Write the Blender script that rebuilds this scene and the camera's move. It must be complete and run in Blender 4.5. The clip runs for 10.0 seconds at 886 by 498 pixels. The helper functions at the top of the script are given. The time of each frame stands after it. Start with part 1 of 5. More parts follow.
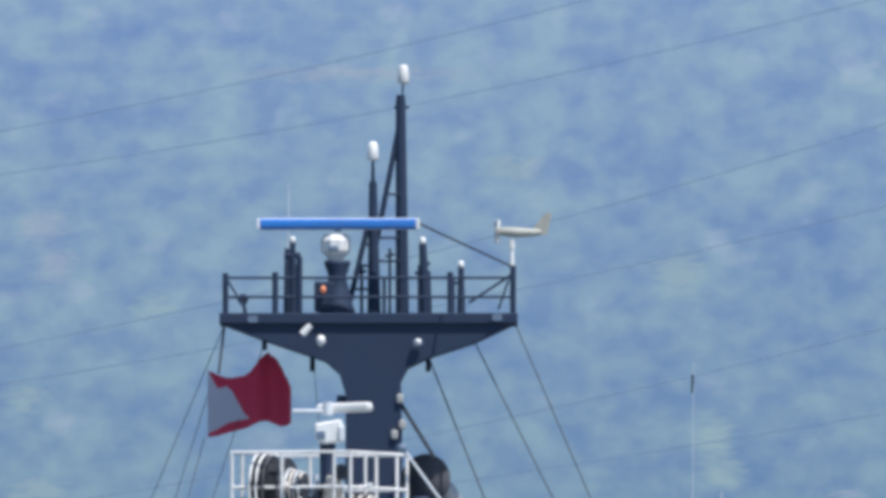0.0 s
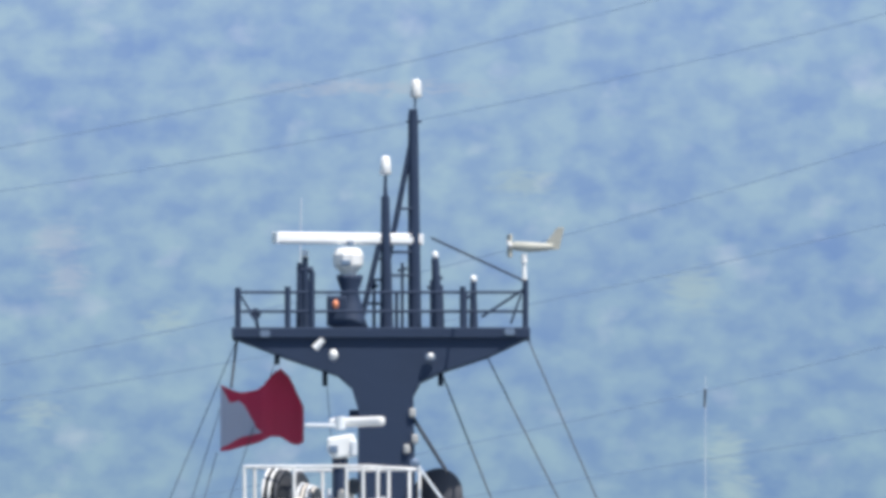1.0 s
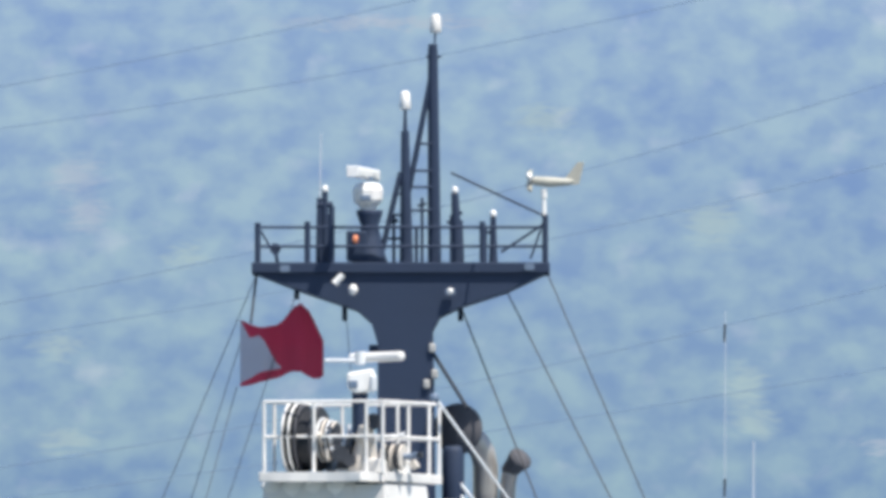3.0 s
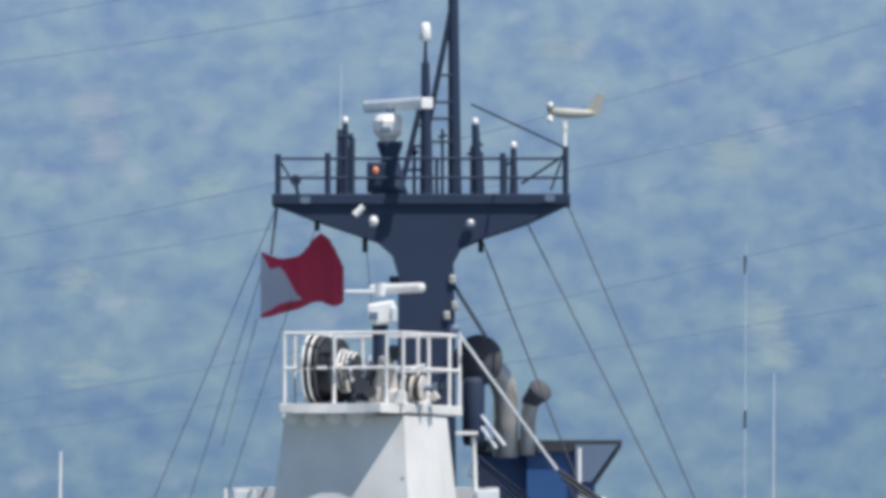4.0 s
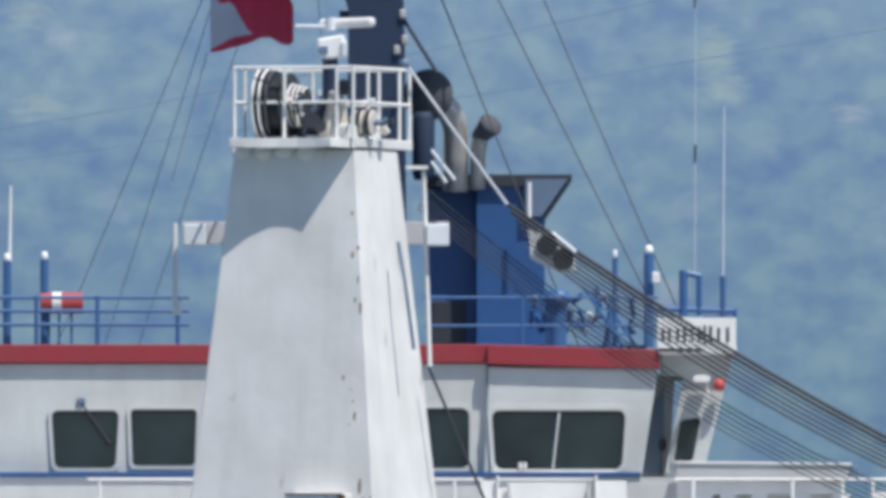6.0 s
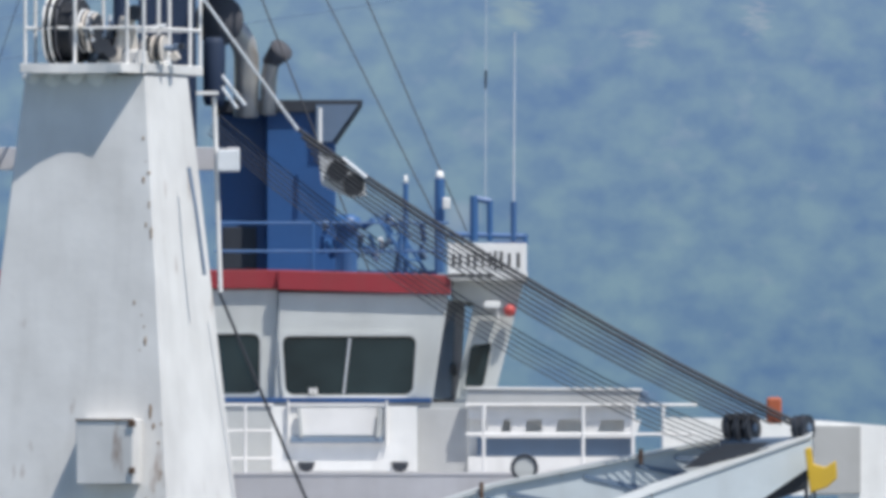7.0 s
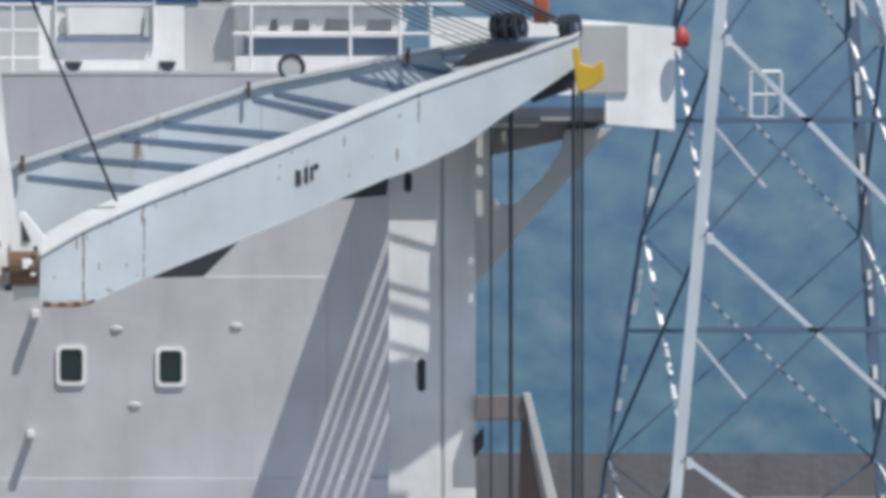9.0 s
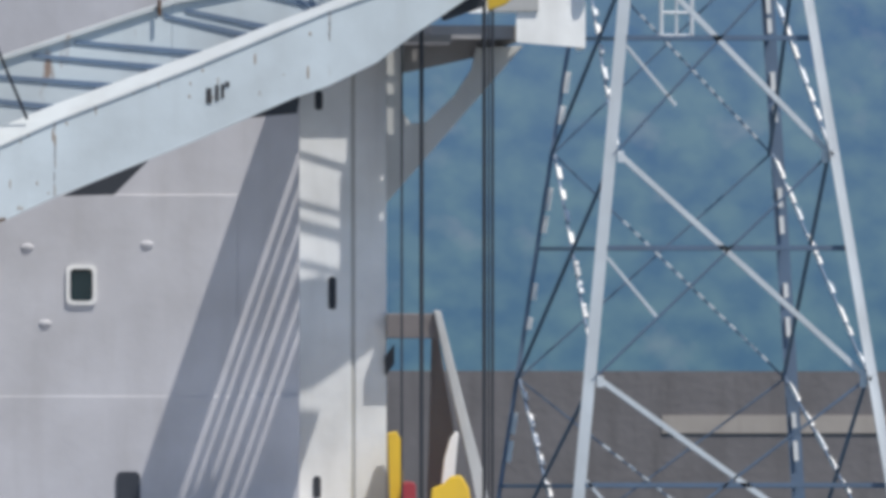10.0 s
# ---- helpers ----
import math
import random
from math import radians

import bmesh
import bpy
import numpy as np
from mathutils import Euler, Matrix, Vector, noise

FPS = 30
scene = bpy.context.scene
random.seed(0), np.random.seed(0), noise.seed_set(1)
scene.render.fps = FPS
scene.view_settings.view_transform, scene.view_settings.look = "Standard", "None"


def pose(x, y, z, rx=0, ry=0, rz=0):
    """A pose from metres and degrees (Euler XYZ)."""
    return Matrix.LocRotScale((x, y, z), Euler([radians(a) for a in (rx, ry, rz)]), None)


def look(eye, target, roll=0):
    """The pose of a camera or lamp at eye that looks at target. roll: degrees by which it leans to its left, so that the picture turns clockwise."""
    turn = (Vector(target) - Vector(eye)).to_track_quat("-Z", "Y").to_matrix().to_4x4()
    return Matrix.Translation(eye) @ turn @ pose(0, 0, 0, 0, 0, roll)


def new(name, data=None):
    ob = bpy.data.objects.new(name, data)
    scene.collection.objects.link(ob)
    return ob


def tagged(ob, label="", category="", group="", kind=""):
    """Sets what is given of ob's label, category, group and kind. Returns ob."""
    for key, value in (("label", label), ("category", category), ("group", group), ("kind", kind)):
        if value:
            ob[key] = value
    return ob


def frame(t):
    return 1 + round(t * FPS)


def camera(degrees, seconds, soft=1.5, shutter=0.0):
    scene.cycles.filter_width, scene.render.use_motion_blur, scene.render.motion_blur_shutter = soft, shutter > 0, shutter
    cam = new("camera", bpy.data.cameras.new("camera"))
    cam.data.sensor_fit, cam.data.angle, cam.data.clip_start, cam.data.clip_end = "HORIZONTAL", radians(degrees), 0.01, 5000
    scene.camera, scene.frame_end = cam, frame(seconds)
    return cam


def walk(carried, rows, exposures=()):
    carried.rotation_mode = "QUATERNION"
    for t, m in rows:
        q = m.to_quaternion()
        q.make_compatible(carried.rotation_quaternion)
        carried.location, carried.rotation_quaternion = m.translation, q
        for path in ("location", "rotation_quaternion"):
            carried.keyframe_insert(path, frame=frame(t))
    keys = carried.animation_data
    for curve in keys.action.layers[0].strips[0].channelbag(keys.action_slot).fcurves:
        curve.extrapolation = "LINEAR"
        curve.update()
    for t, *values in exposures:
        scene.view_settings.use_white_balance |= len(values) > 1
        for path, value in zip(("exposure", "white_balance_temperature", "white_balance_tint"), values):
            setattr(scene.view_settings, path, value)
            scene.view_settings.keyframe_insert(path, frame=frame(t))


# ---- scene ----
# Ship drawing grid: 1 unit = 9 mm at the bridge front, 660 m from the camera.
# u runs to the right, v downwards; the camera's eye is level with v = 2350, 5 m above the water.
FOCAL, EYE_Z, U0, V0, FAR_OFF = 73332.0, 5.0, 1000.0, 2350.0, 440.0
cam = camera(2 * math.degrees(math.atan(784 / FOCAL)), 10.0, soft=4.3)

# seconds, and the drift of the aim over the drawing grid since the start
AIM = [(0, 0, 0), (0.3, 9, -72), (0.5, 11, -80), (1, -22, -25.5), (1.5, -82.5, 27.5), (2, -133, 81), (2.2, -121.5, 70),
       (3.3, -49, 121), (3.5, -50.6, 156), (4, -93, 211), (4.5, -128, 189), (4.9, -98, 257), (5, -84.5, 352),
       (5.2, -60, 487), (6.3, 69, 701), (6.5, 168.5, 711.5), (6.9, 340, 774), (7, 366, 813), (7.1, 412, 864),
       (7.3, 480, 937), (7.5, 544.5, 1041), (8, 668, 1241), (8.2, 731, 1306), (8.5, 796, 1394), (9, 778, 1522),
       (9.5, 867, 1624), (10, 936, 1667)]


def aim(ox, oy):
    yaw = math.degrees(math.atan((784 + ox - U0) / FOCAL))
    pitch = math.degrees(math.atan((V0 - 441 - oy) / FOCAL))
    return pose(0, 0, EYE_Z, 90 + pitch, 0, -yaw)


walk(cam, [(t, aim(ox, oy)) for t, ox, oy in AIM], exposures=[
    (0, 0.33, 6250, 10), (0.3, 0.50, 6350, 10), (0.5, 0.55, 6400, 10), (1, 0.62, 6550, 10), (2, 0.65, 6750, 10), (3.5, 0.69, 6800, 10), (4, 0.34, 6600, 10), (4.5, 0.30, 6500, 10),
    (5.2, 0.36, 6500, 10), (6.5, 0.24, 6500, 10), (7, 0.24, 6500, 10), (7.5, 0.13, 6500, 10), (8, -0.02, 6500, 10), (9, 0.1, 6500, 10), (10, 0.08, 6500, 10)])

# ---- light ----
TO_SUN = Vector((1.0, -1.0, 2.9)).normalized()
world = bpy.data.worlds.new("sky")
scene.world = world
world.use_nodes = True
wn = world.node_tree.nodes
sky = wn.new("ShaderNodeTexSky")
sky.sky_type, sky.sun_disc = "NISHITA", False
sky.ozone_density, sky.dust_density = 3.0, 0.5
sky.sun_elevation = math.asin(TO_SUN.z)
sky.sun_rotation = math.atan2(TO_SUN.x, TO_SUN.y)
world.node_tree.links.new(sky.outputs[0], wn["Background"].inputs[0])
wn["Background"].inputs[1].default_value = 0.105
sun = new("sun", bpy.data.lights.new("sun", "SUN"))
sun.data.energy, sun.data.angle, sun.data.color = 4.4, radians(0.6), (1.0, 0.96, 0.90)
sun.matrix_world = look(TO_SUN * 60, (0, 0, 0))


# ---- materials ----
def nodes_of(name):
    m = bpy.data.materials.new(name)
    m.use_nodes = True
    n, l = m.node_tree.nodes, m.node_tree.links
    return m, n, l, n["Principled BSDF"]


def mix_rgb(n, l, fac, a, b):
    k = n.new("ShaderNodeMix")
    k.data_type = "RGBA"
    for sock, v in ((k.inputs[0], fac), (k.inputs[6], a), (k.inputs[7], b)):
        if isinstance(v, (int, float, tuple)):
            sock.default_value = v if not isinstance(v, tuple) else (*v, 1)
        else:
            l.new(v, sock)
    return k.outputs[2]


def noise_fac(n, l, scale, lo, hi, detail=4, stretch=(1, 1, 1)):
    co = n.new("ShaderNodeTexCoord")
    mp = n.new("ShaderNodeMapping")
    mp.inputs["Scale"].default_value = stretch
    l.new(co.outputs["Object"], mp.inputs[0])
    t = n.new("ShaderNodeTexNoise")
    t.inputs["Scale"].default_value, t.inputs["Detail"].default_value = scale, detail
    l.new(mp.outputs[0], t.inputs["Vector"])
    r = n.new("ShaderNodeMapRange")
    r.inputs[1].default_value, r.inputs[2].default_value = lo, hi
    l.new(t.outputs[0], r.inputs[0])
    return r.outputs[0]


def paint(name, color, rough=0.5, metal=0.0, grime=0.25, dirt=(0.25, 0.2, 0.15), rust=0.0, bump=0.15, gloss=0.5):
    """Ship's paint: broad weathering, streaks running down, some rust."""
    m, n, l, p = nodes_of(name)
    dark = tuple(c * 0.78 + d * 0.08 for c, d in zip(color, dirt))
    c = mix_rgb(n, l, noise_fac(n, l, 0.8, 0.35, 0.7), color, dark)
    s = n.new("ShaderNodeMath")
    s.operation = "MULTIPLY"
    l.new(noise_fac(n, l, 3.0, 0.5, 0.8, 5, (1, 1, 0.12)), s.inputs[0])
    s.inputs[1].default_value = grime
    c = mix_rgb(n, l, s.outputs[0], c, tuple(a * 0.5 + b * 0.3 for a, b in zip(color, dirt)))
    if rust:
        k = n.new("ShaderNodeMath")
        k.operation = "MULTIPLY"
        l.new(noise_fac(n, l, 2.2, 0.68 - 0.1 * rust, 0.74, 6, (1, 1, 0.3)), k.inputs[0])
        k.inputs[1].default_value = 0.8
        c = mix_rgb(n, l, k.outputs[0], c, (0.2, 0.09, 0.035))
    l.new(c, p.inputs["Base Color"])
    p.inputs["Roughness"].default_value, p.inputs["Metallic"].default_value = rough, metal
    p.inputs["Specular IOR Level"].default_value = gloss
    b = n.new("ShaderNodeBump")
    b.inputs["Strength"].default_value, b.inputs["Distance"].default_value = bump, 0.02
    l.new(noise_fac(n, l, 6.0, 0.2, 0.8), b.inputs["Height"])
    l.new(b.outputs[0], p.inputs["Normal"])
    return m


def glowing(name, color, strength):
    m, n, l, p = nodes_of(name)
    p.inputs["Base Color"].default_value = (*color, 1)
    p.inputs["Emission Color"].default_value = (*color, 1)
    p.inputs["Emission Strength"].default_value = strength
    return m


WHITE = paint("white_paint", (0.86, 0.85, 0.83), 0.45, grime=0.3)
CRANE_WHITE = paint("crane_paint", (0.76, 0.75, 0.73), 0.45, grime=0.25, rust=0.25)
BOOM_GREY = paint("boom_paint", (0.555, 0.615, 0.645), 0.4, grime=0.2, rust=0.1)
HOUSE_GREY = paint("house_paint", (0.525, 0.52, 0.545), 0.5, grime=0.3)
CREAM = paint("cream_paint", (0.87, 0.87, 0.85), 0.5, grime=0.3)
# darkened grey: shade of the raked wheelhouse front is put into the colour
BRIDGE_GREY = paint("bridge_paint", (0.56, 0.58, 0.57), 0.5)
# navy includes the blue that haze lays over the dark mast
NAVY = paint("mast_paint_hazed", (0.020, 0.036, 0.075), 0.7, grime=0.3, dirt=(0.05, 0.08, 0.14), gloss=0.35)
BLUE = paint("funnel_blue", (0.024, 0.09, 0.25), 0.45, grime=0.3, dirt=(0.05, 0.06, 0.1))
RAIL_BLUE = paint("rail_blue", (0.035, 0.125, 0.31), 0.45)
RED = paint("red_paint", (0.30, 0.030, 0.040), 0.5, grime=0.3)
SCANNER_BLUE = paint("scanner_blue", (0.03, 0.20, 0.62), 0.35, grime=0.1)
SCANNER_WHITE = paint("scanner_white", (0.85, 0.85, 0.85), 0.35, grime=0.1)
# black of soot and dark gear, and of shade pieces on the boom
BLACK = paint("soot_and_shade_black", (0.03, 0.036, 0.048), 0.6, dirt=(0.1, 0.1, 0.12))
ROPE = paint("wire_rope", (0.022, 0.026, 0.034), 0.65, dirt=(0.08, 0.08, 0.1))
STEEL = paint("pipe_steel", (0.46, 0.43, 0.40), 0.35, metal=0.45, grime=0.3, dirt=(0.3, 0.25, 0.2))
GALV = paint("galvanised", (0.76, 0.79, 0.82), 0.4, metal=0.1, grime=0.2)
# dark gear, and pylon members with their shade put into the colour
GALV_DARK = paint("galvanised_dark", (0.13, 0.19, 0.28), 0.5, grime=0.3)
YELLOW = paint("hook_yellow", (0.72, 0.46, 0.03), 0.45)
ORANGE = paint("orange_paint", (0.48, 0.12, 0.05), 0.45)
VANE_GREY = paint("vane_grey", (0.42, 0.42, 0.37), 0.5)
RUST = paint("rusted_iron", (0.11, 0.06, 0.035), 0.8, rust=1.0)
QUAY = paint("quay_concrete", (0.185, 0.17, 0.172), 0.85, grime=0.8, dirt=(0.1, 0.09, 0.08), bump=0.4)
TAN = paint("tan_concrete", (0.42, 0.37, 0.33), 0.85, grime=0.5)
# cable colour lightened to blue-grey, with distance haze mixed in
CABLE = paint("hazed_cable", (0.18, 0.28, 0.42), 0.7)
LAMP_RED = glowing("signal_red", (0.42, 0.06, 0.055), 0.03)
LAMP_AMBER = glowing("amber_light", (0.8, 0.28, 0.14), 0.12)
FLAG_RED = paint("flag_red", (0.50, 0.022, 0.07), 0.8, grime=0.1)
FLAG_WHITE = paint("flag_white", (0.44, 0.45, 0.53), 0.8, grime=0.1)
RUST_PALE = paint("rust_stain", (0.30, 0.21, 0.14), 0.8)
# grey darkened to hold the shade under wing and boom head
DECK_SHADE = paint("deck_shade_grey", (0.27, 0.26, 0.26), 0.6, grime=0.4)
BRACKET_GREY = paint("bracket_grey", (0.50, 0.51, 0.50), 0.6, grime=0.4)
PANEL_GREY = paint("inset_panel_paint", (0.42, 0.42, 0.41), 0.5, grime=0.3)
HEAD_GREY = paint("scorched_steel", (0.095, 0.097, 0.11), 0.85, gloss=0.2, dirt=(0.1, 0.1, 0.12))
COLUMN_WHITE = paint("column_paint", (0.84, 0.86, 0.87), 0.5, grime=0.3)
WINCH_CREAM = paint("winch_cream", (0.76, 0.70, 0.63), 0.55, grime=0.5, rust=0.2)
BOOM_TOP = paint("boom_top_paint", (0.50, 0.53, 0.54), 0.5, grime=0.3, rust=0.1)
LEDGE_BLUE = paint("ledge_blue_grey", (0.20, 0.27, 0.36), 0.5, grime=0.3)
PLATE_GREY = paint("plate_grey", (0.50, 0.51, 0.51), 0.55, grime=0.3)
INK = paint("black_lettering", (0.03, 0.03, 0.035), 0.6)


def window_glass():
    """Tinted glass, with the dim, uneven room behind it painted into the colour."""
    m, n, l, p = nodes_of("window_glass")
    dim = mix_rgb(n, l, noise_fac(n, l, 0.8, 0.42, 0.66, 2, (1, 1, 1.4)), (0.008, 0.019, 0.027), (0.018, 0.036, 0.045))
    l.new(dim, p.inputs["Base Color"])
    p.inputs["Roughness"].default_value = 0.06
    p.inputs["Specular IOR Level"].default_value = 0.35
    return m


GLASS = window_glass()


LEAF_PALE, BLOSSOM = (0.27, 0.365, 0.435), (0.285, 0.345, 0.47)
GROVES = ((75, 400, 100, 90, BLOSSOM), (100, 470, 90, 80, BLOSSOM), (1205, 485, 110, 110, LEAF_PALE), (1262, 775, 80, 100, LEAF_PALE), (1280, 840, 90, 70, LEAF_PALE),
          (50, 705, 100, 60, LEAF_PALE), (60, 870, 110, 60, LEAF_PALE), (272, 545, 90, 44, LEAF_PALE), (1498, 880, 80, 34, BLOSSOM), (905, 300, 120, 60, LEAF_PALE),
          (640, 130, 500, 30, BLOSSOM), (1705, 840, 40, 80, BLOSSOM))


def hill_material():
    """Wooded slope miles off: canopy clumps under painted haze, a blue glow stronger the farther up the slope."""
    m, n, l, p = nodes_of("haze_painted_forest")
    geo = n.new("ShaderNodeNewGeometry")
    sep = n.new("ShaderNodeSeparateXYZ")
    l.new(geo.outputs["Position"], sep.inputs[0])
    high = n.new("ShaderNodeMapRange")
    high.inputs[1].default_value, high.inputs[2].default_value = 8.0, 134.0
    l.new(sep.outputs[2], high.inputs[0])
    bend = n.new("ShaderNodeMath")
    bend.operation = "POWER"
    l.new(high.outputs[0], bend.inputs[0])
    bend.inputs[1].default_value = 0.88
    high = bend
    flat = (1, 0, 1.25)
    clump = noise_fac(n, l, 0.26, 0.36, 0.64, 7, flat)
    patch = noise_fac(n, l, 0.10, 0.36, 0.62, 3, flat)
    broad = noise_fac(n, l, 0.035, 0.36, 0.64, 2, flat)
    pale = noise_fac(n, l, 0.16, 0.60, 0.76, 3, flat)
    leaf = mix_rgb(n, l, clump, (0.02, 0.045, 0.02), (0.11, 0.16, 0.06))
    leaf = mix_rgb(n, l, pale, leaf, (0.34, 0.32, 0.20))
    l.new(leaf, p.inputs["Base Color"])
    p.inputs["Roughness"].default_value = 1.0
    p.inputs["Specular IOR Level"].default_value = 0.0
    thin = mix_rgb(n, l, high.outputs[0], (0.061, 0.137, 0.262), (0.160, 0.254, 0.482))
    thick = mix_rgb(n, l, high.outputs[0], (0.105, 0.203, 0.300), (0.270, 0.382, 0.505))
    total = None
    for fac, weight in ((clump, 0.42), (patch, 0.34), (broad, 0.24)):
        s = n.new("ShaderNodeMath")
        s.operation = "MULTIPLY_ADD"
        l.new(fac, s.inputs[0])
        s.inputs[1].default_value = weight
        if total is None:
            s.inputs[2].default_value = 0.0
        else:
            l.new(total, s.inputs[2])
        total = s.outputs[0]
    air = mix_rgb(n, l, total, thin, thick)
    # pale groves: soft-edged stands of blossom and young leaf on the slope
    ragged = n.new("ShaderNodeTexNoise")
    ragged.inputs["Scale"].default_value, ragged.inputs["Detail"].default_value = 0.5, 6
    l.new(geo.outputs["Position"], ragged.inputs["Vector"])
    for u, v, wide, tall, tint in GROVES:
        e = (V0 - v) / FOCAL
        y = 737.0 / (0.2144 - e)
        shift = n.new("ShaderNodeVectorMath")
        shift.operation = "MULTIPLY_ADD"
        l.new(ragged.outputs["Color"], shift.inputs[0])
        shift.inputs[1].default_value = (5.0, 0, 5.0)
        l.new(geo.outputs["Position"], shift.inputs[2])
        rel = n.new("ShaderNodeVectorMath")
        rel.operation = "SUBTRACT"
        l.new(shift.outputs[0], rel.inputs[0])
        rel.inputs[1].default_value = ((u - U0) / FOCAL * y + 2.5, 0, EYE_Z + e * y + 2.5)
        fit = n.new("ShaderNodeVectorMath")
        fit.operation = "MULTIPLY"
        l.new(rel.outputs[0], fit.inputs[0])
        fit.inputs[1].default_value = (2 * FOCAL / (wide * y), 0, 2 * FOCAL / (tall * y))
        far = n.new("ShaderNodeVectorMath")
        far.operation = "LENGTH"
        l.new(fit.outputs[0], far.inputs[0])
        soft = n.new("ShaderNodeMapRange")
        soft.interpolation_type = "SMOOTHSTEP"
        for k, val in ((1, 1.25), (2, 0.2), (3, 0.0), (4, 0.75)):
            soft.inputs[k].default_value = val
        l.new(far.outputs["Value"], soft.inputs[0])
        air = mix_rgb(n, l, soft.outputs[0], air, tint)
    # the painted haze: emission laid over most of the leaf colour
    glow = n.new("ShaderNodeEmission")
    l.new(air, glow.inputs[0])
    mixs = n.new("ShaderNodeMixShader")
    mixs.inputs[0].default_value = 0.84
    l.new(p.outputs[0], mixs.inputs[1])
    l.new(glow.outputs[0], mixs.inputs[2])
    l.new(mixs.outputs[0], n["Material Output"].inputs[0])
    return m


def water_material():
    m, n, l, p = nodes_of("harbour_water")
    p.inputs["Base Color"].default_value = (0.03, 0.06, 0.07, 1)
    p.inputs["Roughness"].default_value = 0.15
    b = n.new("ShaderNodeBump")
    b.inputs["Strength"].default_value = 0.4
    l.new(noise_fac(n, l, 0.8, 0, 1), b.inputs["Height"])
    l.new(b.outputs[0], p.inputs["Normal"])
    return m


# ---- building helpers ----
def at(u, v, y):
    """A place from the drawing grid; the bridge front stands near y = 220, and FAR_OFF is the open water before it."""
    y += FAR_OFF
    return Vector(((u - U0) / FOCAL * y, y, EYE_Z + (V0 - v) / FOCAL * y))


def thing(name, place, label, category, group="", kind=""):
    ob = new(name)
    ob.empty_display_size = 0.2
    ob.location = place
    return tagged(ob, label, category, group, kind)


def world_of(ob):
    m = Matrix.Identity(4)
    while ob is not None:
        m = ob.matrix_basis @ m
        ob = ob.parent
    return m


def part(name, bm, material, parent=None, label="", smooth=False):
    me = bpy.data.meshes.new(name)
    if parent is not None:
        bm.transform(world_of(parent).inverted())
    bmesh.ops.recalc_face_normals(bm, faces=bm.faces[:])
    bm.to_mesh(me)
    bm.free()
    if smooth:
        for f in me.polygons:
            f.use_smooth = True
    me.materials.append(material)
    ob = new(name, me)
    ob.parent = parent
    return tagged(ob, label)


def bevelled(bm, w):
    if w:
        bmesh.ops.bevel(bm, geom=bm.edges[:], offset=w, segments=2, affect="EDGES", profile=0.5)
    return bm


def box(c, size, turn=None, bevel=0.0, bm=None):
    """A box round c; turn is a matrix."""
    own = bmesh.new()
    bmesh.ops.create_cube(own, size=1)
    own.transform(Matrix.Diagonal((*size, 1)))
    bevelled(own, bevel)
    if turn is not None:
        own.transform(turn.to_4x4())
    own.transform(Matrix.Translation(c))
    return joined(bm, own)


def joined(bm, own):
    if bm is None:
        return own
    tmp = bpy.data.meshes.new("tmp")
    own.to_mesh(tmp)
    own.free()
    bm.from_mesh(tmp)
    bpy.data.meshes.remove(tmp)
    return bm


def tube(a, b, r, r2=None, sides=10, bm=None):
    """A round bar from a to b."""
    a, b = Vector(a), Vector(b)
    own = bmesh.new()
    bmesh.ops.create_cone(own, cap_ends=True, segments=sides, radius1=r, radius2=r if r2 is None else r2, depth=(b - a).length)
    own.transform(Matrix.Translation((a + b) / 2) @ (b - a).to_track_quat("Z", "Y").to_matrix().to_4x4())
    return joined(bm, own)


def pipe(points, r, sides=8, bm=None):
    """A bent round bar through the points."""
    own = bmesh.new()
    rings = []
    pts = [Vector(p) for p in points]
    for i, p in enumerate(pts):
        d = (pts[min(i + 1, len(pts) - 1)] - pts[max(i - 1, 0)]).normalized()
        q = d.to_track_quat("Z", "Y")
        rr = r[i] if isinstance(r, (list, tuple)) else r
        rings.append([own.verts.new(p + q @ Vector((rr * math.cos(k * math.tau / sides), rr * math.sin(k * math.tau / sides), 0))) for k in range(sides)])
    for ra, rb in zip(rings, rings[1:]):
        for k in range(sides):
            own.faces.new((ra[k], ra[(k + 1) % sides], rb[(k + 1) % sides], rb[k]))
    own.faces.new(rings[0][::-1])
    own.faces.new(rings[-1])
    return joined(bm, own)


def slab(outline, y0, y1, bevel=0.0, bm=None):
    """An outline on the drawing grid at depth y0, carried straight back to y1."""
    own = bmesh.new()
    front = [own.verts.new(at(u, v, y0)) for u, v in outline]
    back = [own.verts.new(w.co + Vector((0, y1 - y0, 0))) for w in front]
    own.faces.new(front)
    own.faces.new(back[::-1])
    for i in range(len(front)):
        j = (i + 1) % len(front)
        own.faces.new((front[i], front[j], back[j], back[i]))
    bmesh.ops.recalc_face_normals(own, faces=own.faces[:])
    bevelled(own, bevel)
    return joined(bm, own)


def panel(u0, v0, u1, v1, y0, y1, bevel=0.0, bm=None):
    return slab([(u0, v0), (u1, v0), (u1, v1), (u0, v1)], y0, y1, bevel, bm)


def rod(p, q, r, r2=None, sides=10, bm=None):
    """A round bar between two grid places (u, v, y)."""
    return tube(at(*p), at(*q), r, r2, sides, bm)


def ball(c, r, squash=(1, 1, 1), bm=None):
    own = bmesh.new()
    bmesh.ops.create_uvsphere(own, u_segments=18, v_segments=12, radius=r)
    own.transform(Matrix.Translation(c) @ Matrix.Diagonal((*squash, 1)))
    return joined(bm, own)


